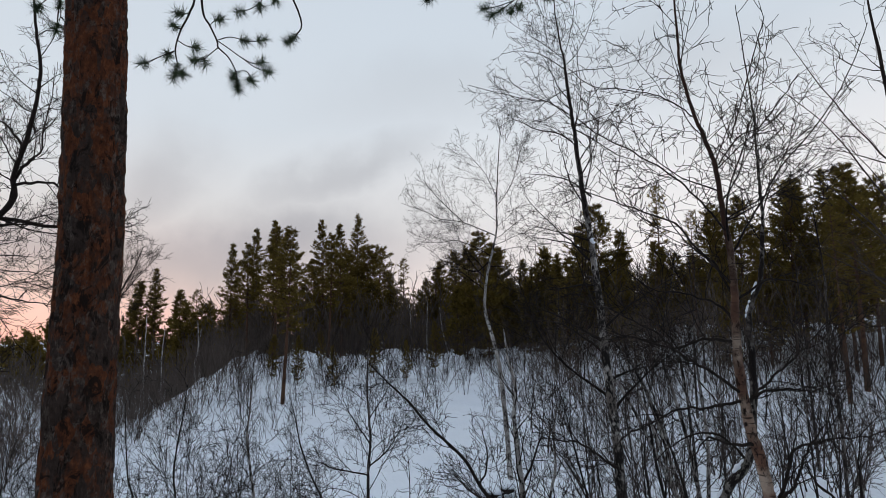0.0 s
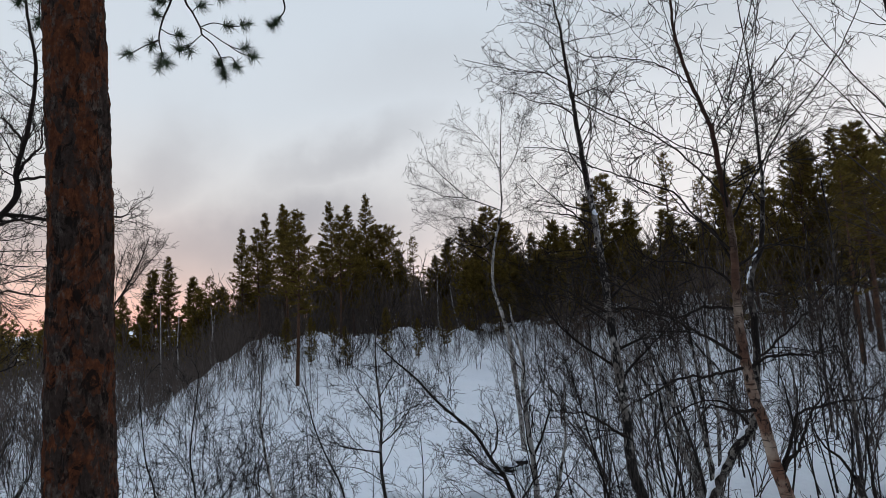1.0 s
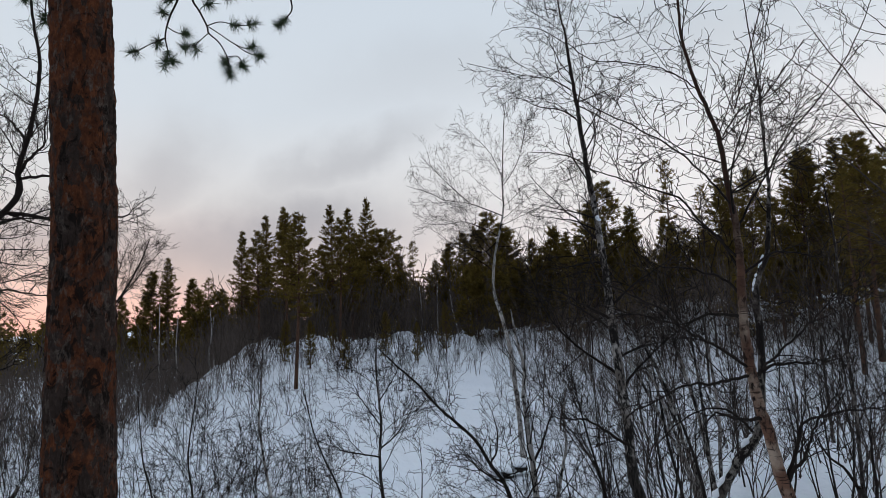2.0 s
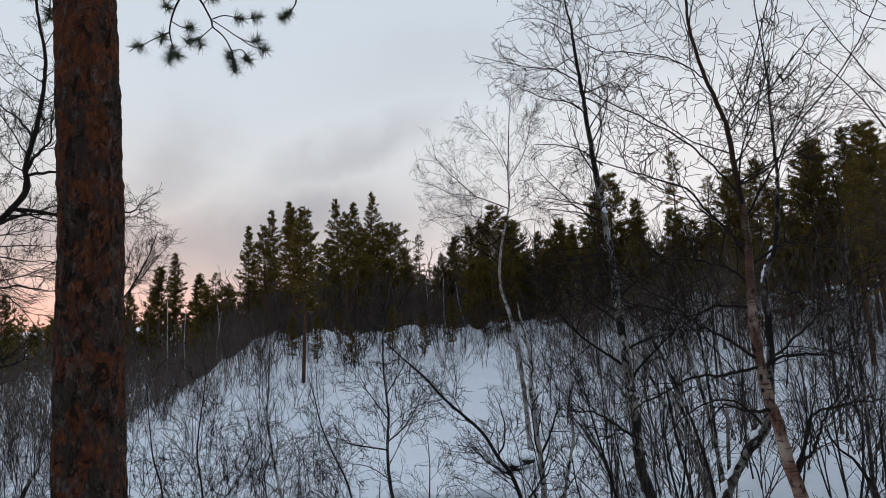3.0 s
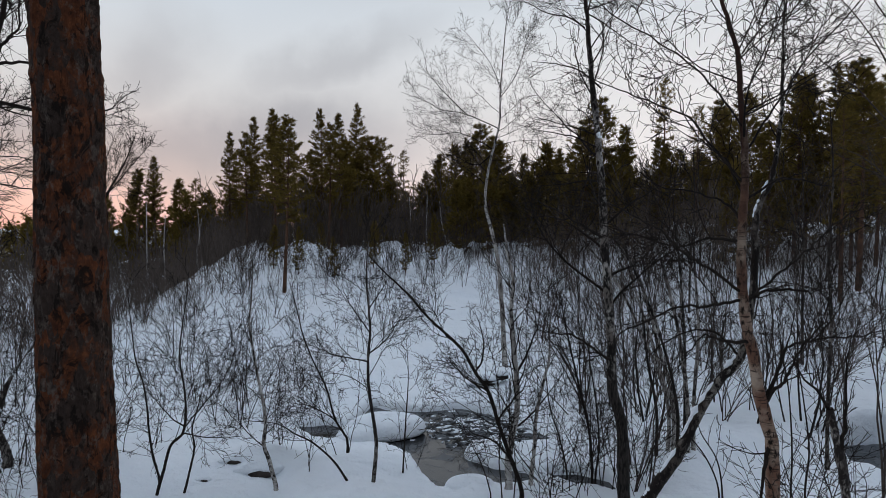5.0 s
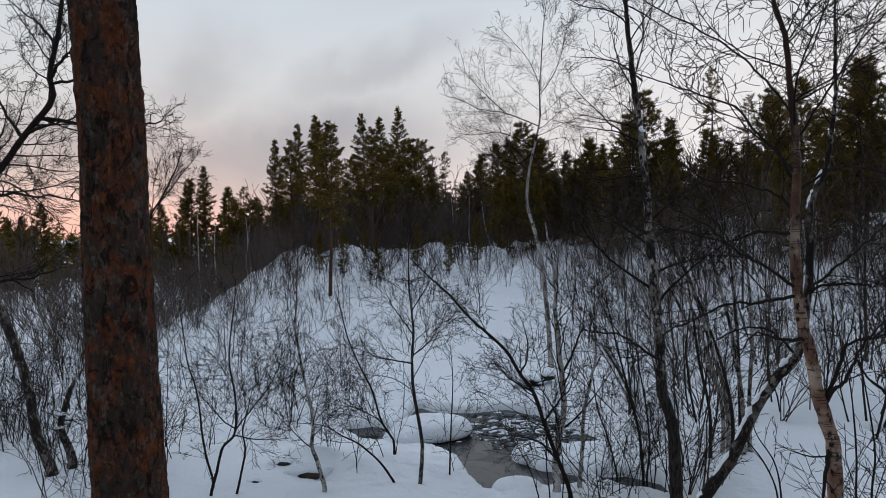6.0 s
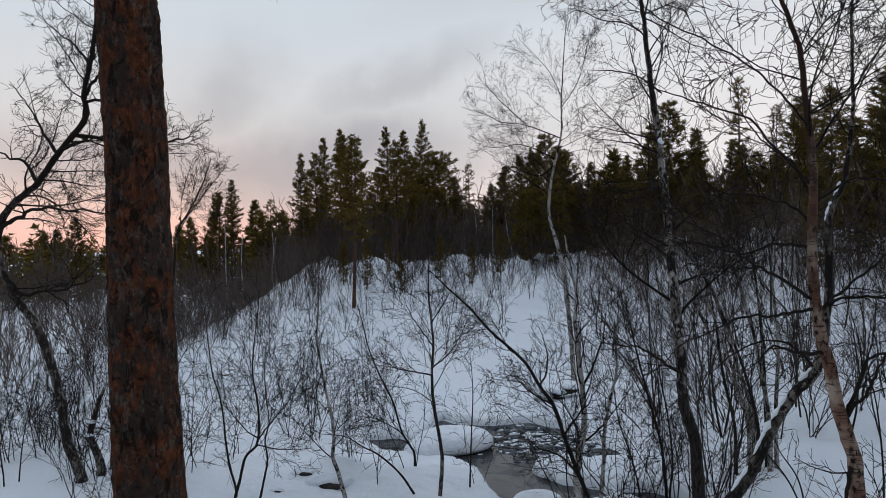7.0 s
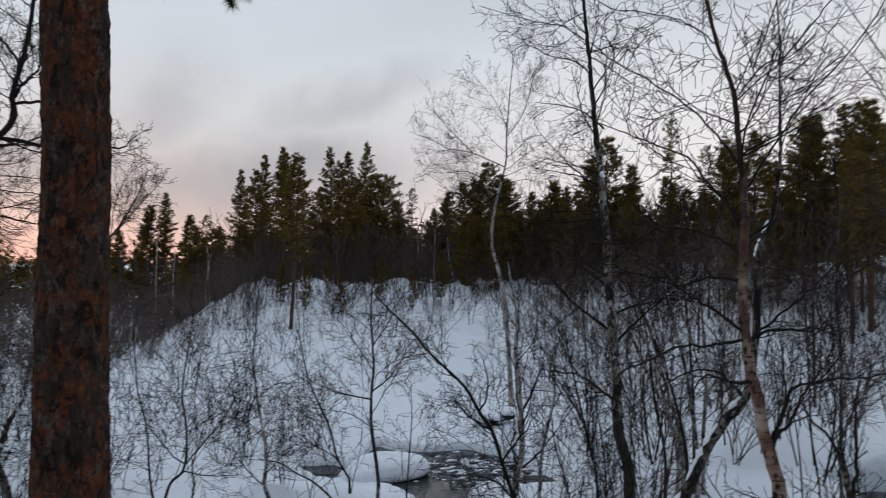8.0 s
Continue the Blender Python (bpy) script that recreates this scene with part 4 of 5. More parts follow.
make_birch_tree("bowed_birch", "dark bowed birch arching out over the stream", [(2.08, 9.4, 0.45), (1.86, 9.4, 1.07), (1.7, 9.4, 1.54), (1.55, 9.4, 2.01), (1.35, 9.4, 2.31), (1.15, 9.4, 2.66), (0.9, 9.4, 2.92), (0.57, 9.4, 3.23), (0.28, 9.4, 3.58), (-0.04, 9.4, 3.88), (-0.33, 9.4, 4.18)],
                0.036, [[(1.55, 9.4, 2.01), (1.21, 9.3, 2.23), (0.92, 9.2, 2.51), (0.61, 9.1, 2.6)], [(1.7, 9.4, 1.54), (1.9, 9.3, 1.86), (2.09, 9.2, 2.12), (2.23, 9.1, 2.47)], [(1.35, 9.4, 2.31), (1.49, 9.5, 2.58), (1.48, 9.6, 2.93), (1.41, 9.7, 3.19)],
                        [(1.9, 9.4, 0.95), (1.62, 9.3, 1.25), (1.35, 9.2, 1.38), (1.05, 9.1, 1.62)]], TWIG, 16, crown=0.12, density=1.35, reach=1.1, top=0.2, limb_girth=0.6)
# the stems of a dense clump, side by side
for n, (foot, mid, tip, y) in enumerate([((5.30, 1.28), (5.03, 2.43), (4.47, 3.83), 10.6), ((5.22, 1.29), (4.88, 2.24), (4.22, 3.59), 10.8), ((5.45, 1.28), (5.28, 2.62), (4.96, 3.91), 10.5), ((5.50, 1.38), (5.48, 2.61), (5.38, 3.90), 10.7),
                                         ((5.12, 1.29), (4.94, 1.84), (4.66, 2.74), 10.4), ((5.38, 1.28), (5.12, 2.23), (4.71, 3.62), 10.9), ((4.90, 1.25), (4.73, 2.14), (4.60, 3.23), 10.6), ((5.62, 1.42), (5.70, 2.61), (5.64, 3.59), 10.6)]):
    make_birch_tree("clump_birch", "slender spotted pale birch stem of a dense clump", [(foot[0], y, foot[1]), (mid[0], y, mid[1]), (tip[0], y, tip[1]), (2 * tip[0] - mid[0], y, tip[1] + 0.8)],
                    0.034 + 0.006 * (n % 3), [], BIRCH_SLIM if n % 3 else BIRCH_SPOTTED, 340 + n, crown=0.35, density=0.9, reach=1.0, top=0.3, sides=8, group="clump of pale birches", habit=YOUNG)
SLIM_TALL = [
    ("slim birch with a thin fan of bare branches in the snow", [(-1.87, 10.0, 0.41), (-1.97, 10.0, 0.82), (-2.05, 10.0, 1.08), (-2.02, 10.0, 1.41), (-2.05, 10.0, 1.75), (-2.13, 10.0, 2.16), (-2.21, 10.0, 2.65), (-2.26, 10.0, 3.06), (-2.23, 10.0, 3.46), (-2.19, 10.0, 4.22)],
     0.046, BIRCH_SLIM, 0.26, 1.6, []),
    ("slim dark birch with wide bare branches beside the pool", [(-0.28, 10.1, 0.38), (-0.23, 10.1, 0.88), (-0.25, 10.1, 1.24), (-0.32, 10.1, 1.71), (-0.36, 10.1, 2.12), (-0.35, 10.1, 2.58), (-0.32, 10.1, 2.94), (-0.37, 10.1, 3.62), (-0.37, 10.1, 4.09), (-0.33, 10.1, 4.46)],
     0.043, BIRCH_GREY, 0.4, 1.7, [[(-0.36, 10.1, 2.38), (-0.68, 10.0, 2.47), (-0.98, 9.9, 2.58), (-1.31, 9.8, 2.76)], [(-0.36, 10.1, 2.49), (-0.13, 10.2, 2.66), (0.06, 10.3, 2.86), (0.23, 10.4, 3.18)],
                                   [(-0.33, 10.1, 2.87), (-0.54, 10.2, 3.16), (-0.7, 10.2, 3.4), (-0.81, 10.3, 3.68)], [(-0.35, 10.1, 3.24), (-0.11, 10.0, 3.61), (0.04, 9.9, 3.89)]]),
    ("crooked dark birch sapling in deep snow", [(-3.69, 9.9, 0.41), (-3.59, 9.9, 0.76), (-3.48, 9.9, 1.15), (-3.29, 9.9, 1.35), (-3.24, 9.9, 1.7), (-3.26, 9.9, 2.07), (-3.32, 9.9, 2.51), (-3.3, 9.9, 2.88), (-3.21, 9.9, 3.5), (-3.17, 9.9, 3.91)],
     0.032, TWIG, 0.3, 1.8, [[(-3.29, 9.9, 1.35), (-2.98, 9.8, 1.31), (-2.65, 9.7, 1.32), (-2.34, 9.6, 1.36)], [(-3.27, 9.9, 1.42), (-3.0, 10.0, 1.77), (-2.81, 10.1, 2.0), (-2.62, 10.2, 2.34), (-2.52, 10.2, 2.78)],
                             [(-3.27, 9.9, 1.46), (-3.44, 9.8, 1.64), (-3.62, 9.7, 1.94), (-3.8, 9.6, 2.17)]]),
    ("thin leaning birch sapling in deep snow", [(-3.77, 10.2, 0.53), (-3.86, 10.2, 0.88), (-3.92, 10.2, 1.33), (-3.94, 10.2, 1.67), (-4.0, 10.2, 2.1), (-4.1, 10.2, 2.43), (-4.14, 10.2, 2.7), (-4.19, 10.2, 3.25), (-4.22, 10.2, 3.63)], 0.026, TWIG, 0.2, 1.7, []),
    ("thin dark sapling stem rising from the snow", [(-3.29, 9.85, 0.42), (-3.18, 9.85, 0.73), (-3.1, 9.85, 1.12), (-3.13, 9.85, 1.43), (-3.03, 9.85, 1.79), (-2.94, 9.85, 2.16)], 0.024, TWIG, 0.2, 1.6, []),
]
SLIM_LOW = [
    ("low birch sapling bent over the snow", [(-0.65, 10.1, 0.39), (-0.93, 10.1, 0.72), (-1.29, 10.1, 1.06), (-1.55, 10.1, 1.2), (-1.84, 10.1, 1.38), (-2.19, 10.1, 1.44)], 0.024, TWIG, 0.25, 1.7, []),
    ("slanting birch sapling behind the snowy stones", [(-0.8, 11.6, 0.56), (-0.87, 11.6, 0.7), (-1.04, 11.6, 1.01), (-1.19, 11.6, 1.58), (-1.44, 11.6, 2.12), (-1.63, 11.6, 2.64), (-1.73, 11.6, 3.11), (-1.84, 11.6, 3.53)], 0.03, TWIG, 0.2, 1.7,
     [[(-1.01, 11.6, 0.94), (-1.32, 11.5, 1.19), (-1.64, 11.4, 1.34), (-1.96, 11.3, 1.43)]]),
    ("upright thin sapling at the water", [(0.23, 10.8, 0.1), (0.29, 10.8, 1.12), (0.34, 10.8, 1.93), (0.31, 10.8, 2.63)], 0.018, TWIG, 0.22, 1.7, []),
    ("dark slanting birch sapling beside the stream", [(3.54, 10.2, 0.32), (3.48, 10.2, 1.06), (3.32, 10.2, 1.75), (3.16, 10.2, 2.44), (3.03, 10.2, 3.04), (2.95, 10.2, 3.51)], 0.034, TWIG, 0.15, 1.8, []),
    ("dark slanting birch sapling beside the stream", [(3.53, 10.0, 0.34), (3.59, 10.0, 0.9), (3.53, 10.0, 1.65), (3.42, 10.0, 2.31), (3.38, 10.0, 2.87)], 0.026, TWIG, 0.15, 1.8, []),
    ("thin dark sapling leaning over the icy stones", [(3.11, 10.3, 0.33), (2.98, 10.3, 0.91), (2.8, 10.3, 1.49), (2.72, 10.3, 2.17), (2.61, 10.3, 2.65)], 0.022, TWIG, 0.15, 1.8, []),
]
SHOOTS = [
    ("thin dark birch wand beside the peeling tree", [(4.38, 6.2, 1.62), (4.39, 6.2, 2.12), (4.34, 6.2, 2.78), (4.26, 6.2, 3.21), (4.32, 6.2, 3.69)], 0.014, TWIG, 0.2, 1.0, []),
    ("thin dark birch wand beside the peeling tree", [(4.4, 6.0, 1.75), (4.44, 6.0, 2.19), (4.36, 6.0, 2.78), (4.27, 6.0, 3.24), (4.25, 6.0, 3.59)], 0.014, TWIG, 0.2, 1.0, []),
    ("low bare shoot slanting over the snow", [(3.66, 6.4, 1.58), (3.55, 6.4, 1.9), (3.38, 6.4, 2.15), (3.2, 6.4, 2.34), (3.03, 6.4, 2.5)], 0.014, TWIG, 0.2, 1.0, []),
    ("low bare shoot slanting over the snow", [(3.7, 6.4, 1.58), (3.63, 6.4, 1.96), (3.44, 6.4, 2.27), (3.38, 6.4, 2.52)], 0.014, TWIG, 0.2, 1.0, []),
]
for n, (label, line, girth, bark, low, dense, limbs) in enumerate(SLIM_TALL + SLIM_LOW + SHOOTS):
    make_birch_tree("slim_birch", label, line, girth * 0.84, limbs, bark, 30 + n, crown=low, density=dense * 0.85, reach=1.6 if n < 11 else 0.9, top=0.15, habit=YOUNG, sides=8, group="slim birches by the stream", limb_girth=0.6)

# slender pale stems before the dark wood: foot, lean, top
for n, (x, y, lean, top) in enumerate([(-13.57, 36, 0.02, 5.87), (-13.05, 37, 0.19, 5.22), (-10.72, 36, -0.01, 5.49), (-10.81, 37, 0.00, 4.99), (1.64, 40, -0.01, 6.49), (2.75, 39, 0.00, 6.59), (4.08, 39, -0.54, 6.20), (4.57, 38, 0.06, 5.59), (5.34, 39, -0.02, 5.43), (11.02, 21, 0.12, 7.18), (13.03, 24, -0.02, 7.40), (8.51, 30, 0.34, 6.60), (11.76, 16, -0.06, 6.09)]):
    foot = ground_height(x, y)
    line = [(x, y, foot), (x + lean * 0.3 + 0.08 * math.sin(n * 2.1), y, foot + (top - foot) * 0.33), (x + lean * 0.7 + 0.1 * math.sin(n * 3.7), y, foot + (top - foot) * 0.7), (x + lean, y, top + 0.5)]
    make_birch_tree("birch_pole", "slender pale birch stem with sparse fine twigs", line, 0.055 if y > 25 else 0.045, [], BIRCH_WHITE if y > 35 else BIRCH_GREY, 300 + n, crown=0.5, density=0.8, reach=0.9, sides=6, last=2, top=0.3, group="pale birch stems before the wood", habit=YOUNG)

make_birch_tree("edge_birch", "tall birch with long thin bare boughs reaching out", [(10.6, 10.6, 1.4), (10.5, 10.6, 4.0), (10.3, 10.6, 6.5), (10.2, 10.6, 9.0), (10.0, 10.6, 11.5)], 0.10,
                [[(10.4, 10.6, 5.2), (9.6, 10.5, 6.3), (8.6, 10.4, 7.2), (7.4, 10.3, 7.9)], [(10.3, 10.6, 6.4), (9.4, 10.5, 7.6), (8.4, 10.4, 8.7), (7.2, 10.3, 9.5)], [(10.25, 10.6, 7.6), (9.5, 10.7, 8.6), (8.7, 10.8, 9.8), (8.2, 10.9, 10.8)],
                 [(10.4, 10.6, 4.6), (9.7, 10.6, 5.3), (9.0, 10.6, 5.9), (8.3, 10.6, 6.2)]], BIRCH_GREY, 350, crown=0.45, density=0.6, reach=1.1, top=0.15, limb_girth=0.35, twig=PALE_TWIG)
make_birch_tree("dark_birch", "dark upright birch pole beside the spreading tree", [(7.42, 9.5, 1.6), (7.46, 9.5, 3.0), (7.40, 9.5, 4.3), (7.46, 9.5, 5.4), (7.40, 9.5, 6.6)], 0.034, [], BIRCH_GREY, 330, crown=0.3, density=1.2, reach=1.2, top=0.2, habit=YOUNG)


# ---------------------------------------------------------------- saplings and thickets
def sapling(seed, high, stems, dense, last, thin, lean=0.2, size=1.0, segs=(7, 4, 3, 2, 2), sides=5, steep=False):
    """Meshes' data for a many-stemmed birch bush: vertices and quads."""
    rng = random.Random(seed)
    style = dict(BIRCH, kids=[3.4 * dense, 4.6 * dense, 4.2 * dense, 4.0], segs=segs, wobble=[0.14, 0.20, 0.25, 0.28, 0.3], rise=[0.05, 0.04, 0.03, 0.01, 0], spread=(28, 66), ratio=[0.46, 0.52, 0.52, 0.5], thin=thin, most=1.3, last=last)
    if steep:
        style.update(wobble=[0.12, 0.17, 0.22, 0.25, 0.2], rise=[0.05, 0.08, 0.06, 0.02, 0], spread=(18, 46))
    store = {}
    for _ in range(stems):
        way = unit((rng.gauss(0, lean), rng.gauss(0, lean), 1))
        grow(store, (rng.gauss(0, 0.12), rng.gauss(0, 0.12), -0.15), way, high * rng.uniform(0.65, 1.1), 0.0046 * high * size, 0, style, rng)
    stem = [tubes([line], sides) for line in store[0]]
    vs, qs, k = [], [], 0
    for level in sorted(store):
        if level:
            v, q = tubes(store[level], 3)
            vs.append(v)
            qs.append(q + k)
            k += len(v)
    return stem, (np.concatenate(vs), np.concatenate(qs))


def make_saplings():
    kinds = []
    for n, (high, stems, dense, bark) in enumerate([(2.2, 2, 1.1, TWIG), (3.0, 2, 1.0, TWIG), (3.8, 1, 1.3, BIRCH_GREY), (2.6, 3, 0.85, TWIG), (4.4, 1, 1.0, BIRCH_GREY), (1.4, 3, 1.2, TWIG), (4.6, 2, 0.55, PALE_TWIG), (5.2, 1, 0.7, BIRCH_SPOTTED), (3.6, 6, 0.42, PALE_TWIG)]):
        stem_meshes, (tv, tq) = sapling(60 + n, high, stems, dense, 3 if high > 2 else 2, 0.0041, 0.28 if n == 8 else 0.2, steep=n in (4, 6, 7, 8))
        looks = ("low leafless sapling with two thin dark stems", "leafless sapling with paired dark stems in snow", "single grey-stemmed birch sapling with steep bare boughs", "leafless bush of three thin dark stems",
                 "slender grey birch sapling taller than a man", "knee-high tuft of bare dark twigs in snow", "two tall whip-thin grey-brown stems with few twigs", "tall spotted birch pole with sparse bare twigs", "fan of straight grey-brown birch wands from one root")
        root = tagged(new("birch_sapling"), looks[n], "sapling", "birch saplings in the valley")
        for sv, sq in stem_meshes:
            part("stem", mesh_of("stem", sv, [sq], bark), root)
        part("twig_crown", mesh_of("twig_crown", tv, [tq], PALE_TWIG if n in (2, 4, 6, 7, 8) else TWIG), root, "", "stuff")
        kinds.append([root, False])
    rng = random.Random(77)

    def put(kind, x, y, size):
        root, used = kinds[kind]
        m = pose(x, y, ground_height(x, y) - 0.02, 0, 0, rng.uniform(0, 360))
        if used:
            made = copy_thing(root, m)
        else:
            made = root
            made.matrix_basis = m
            kinds[kind][1] = True
        made.scale = (size, size, size)

    def wet(x, y):
        return ground_height(x, y) < 0.12

    # how thickly they stand: spans of x, y, number, kinds
    far_spans = [
        (4.0, 8.0, 11.2, 15.0, 13, (4, 7, 7, 8)), (8.0, 16.0, 13.0, 19.0, 40, (4, 4, 6, 7, 8)), (3.8, 11.0, 15.0, 22.0, 24, (0, 1, 4, 6, 7, 8)),
        (8.0, 20.0, 18.0, 28.0, 44, (2, 4, 6, 7, 8)), (-3.5, 3.5, 16.0, 25.0, 14, (0, 1, 3, 5)), (-9.0, -2.6, 11.5, 17.0, 17, (0, 1, 3, 3, 5)),
        (-10.4, -5.6, 9.6, 13.0, 34, (0, 1, 3, 5)), (-6.4, -4.4, 9.6, 11.6, 6, (0, 5, 5)), (-12.0, -5.0, 16.0, 24.0, 20, (0, 1, 3, 5)),
    ]
    near_spans = [
        (-6.0, 4.0, 24.0, 33.0, 22, (0, 3, 5, 1)), (-3.0, 1.6, 11.0, 12.6, 5, (0, 5)), (-5.6, -0.6, 10.3, 12.6, 5, (0, 3, 5)), (3.9, 5.2, 9.6, 10.8, 3, (0, 1, 6)),
        (6.2, 8.2, 7.6, 10.5, 3, (4, 6)), (2.6, 4.4, 9.0, 10.4, 3, (0, 3, 5)), (5.2, 7.6, 11.2, 13.0, 5, (4, 7, 7)), (6.0, 10.0, 11.2, 15.0, 14, (4, 7, 7, 2)),
        (1.0, 4.4, 8.6, 10.2, 11, (0, 3, 5)), (-11.5, -7.6, 12.0, 16.0, 18, (0, 1, 3)), (3.7, 5.6, 6.4, 8.2, 7, (5,)),
    ]
    spans = far_spans + near_spans
    for x0, x1, y0, y1, count, picks in spans:
        groves = [(rng.uniform(x0, x1), rng.uniform(y0, y1)) for _ in range(max(3, count // 2))]
        for _ in range(count):
            x, y = rng.choice(groves)
            x, y = x + rng.gauss(0, 0.15 * (x1 - x0)), y + rng.gauss(0, 0.15 * (y1 - y0))
            if not wet(x, y):
                put(rng.choice(picks), x, y, rng.uniform(0.7, 1.15))


make_saplings()


def make_thicket(name, label, count, place, seed, heights, mat, thin, dense=0.9, last=1, stems=3):
    """A brake of small bushes, far too many to count, in one mesh."""
    rng = random.Random(seed)
    kinds = []
    for n, high in enumerate(heights * 2):
        stem, twigs = sapling(seed * 10 + n, high, stems, dense, last, thin, 0.17, 1.0, (4, 3, 2), 3, True)
        pieces, gv, gq, k = stem + [twigs], [], [], 0
        for v, q in pieces:
            gv.append(v)
            gq.append(q + k)
            k += len(v)
        kinds.append((np.concatenate(gv), np.concatenate(gq)))
    vs, qs, k = [], [], 0
    for _ in range(count):
        x, y = place(rng)
        v, q = rng.choice(kinds)
        a, s = rng.uniform(0, 6.283), rng.uniform(0.6, 1.25)
        c, d = math.cos(a) * s, math.sin(a) * s
        vs.append(np.stack([v[:, 0] * c - v[:, 1] * d + x, v[:, 0] * d + v[:, 1] * c + y, v[:, 2] * s + ground_height(x, y)], 1))
        qs.append(q + k)
        k += len(v)
    tagged(new(name, mesh_of(name, np.concatenate(vs), [np.concatenate(qs)], mat)), label, "thicket", kind="stuff")


def on_hillside(r):
    """A spot on the hillside, in groups, seldom on its open middle."""
    while True:
        x, y = r.uniform(-13, 26), r.uniform(19, 37)
        bare = ease((6.5 - abs(x - 0.5)) / 2.5) * ease((31.0 - y) / 4.0)
        if r.random() > 0.9 * bare and noise.noise((x * 0.5, y * 0.35, 9.0)) > -0.05:
            return x, y


def on_crest(r):
    """A spot along the crest, in groups."""
    while True:
        x, y = r.uniform(-8.5, 12.5), r.uniform(26, 37.5)
        if noise.noise((x * 0.7, y * 0.4, 4.0)) > 0.0:
            return x, y


make_thicket("hillside_thicket", "leafless grey-brown birch brush on the snowy hillside", 330, on_hillside, 5, (1.0, 1.6, 2.3), PALE_TWIG, 0.0042, 0.8, 2)
make_thicket("valley_thicket", "dense dark leafless brush across the valley floor", 560, lambda r: (r.uniform(-44, -11), 18 + 30 * r.random() ** 1.1), 6, (1.6, 2.3, 3.0), BRUSH, 0.011)
make_thicket("wood_edge_thicket", "dense leafless birch brush at the wood's edge", 360, lambda r: (r.uniform(-13, 34), r.uniform(38, 47)), 7, (3.0, 4.0, 5.0), BRUSH, 0.018, 0.8)
make_thicket("low_wood_thicket", "dense leafless brush in the low wood", 270, lambda r: (r.uniform(-56, -9), r.uniform(43, 60)), 11, (2.9, 3.7, 4.5), BRUSH, 0.026, 0.8)
make_thicket("pale_stems", "slender pale birch stems standing before the dark wood", 30, lambda r: (r.uniform(-20, 22), r.uniform(37, 39)), 8, (3.0, 4.0, 4.6), PALE_TWIG, 0.008, 0.25, 1, 2)
make_thicket("flank_thicket", "tangled grey-brown brush on the hill's flank", 330, lambda r: (r.triangular(-16.5, -5.0, -10.5), r.uniform(23, 39)), 10, (1.1, 1.8, 2.8), BRUSH, 0.006)
make_thicket("crest_thicket", "bare dark brush along the crest of the snowy hill", 260, on_crest, 14, (1.3, 2.0, 2.8), PALE_TWIG, 0.005)
make_thicket("far_brush", "leafless brush under the pines on the far bank", 230, lambda r: (r.uniform(7, 27), r.uniform(22, 33)), 9, (1.6, 2.4, 3.2), BRUSH, 0.008)


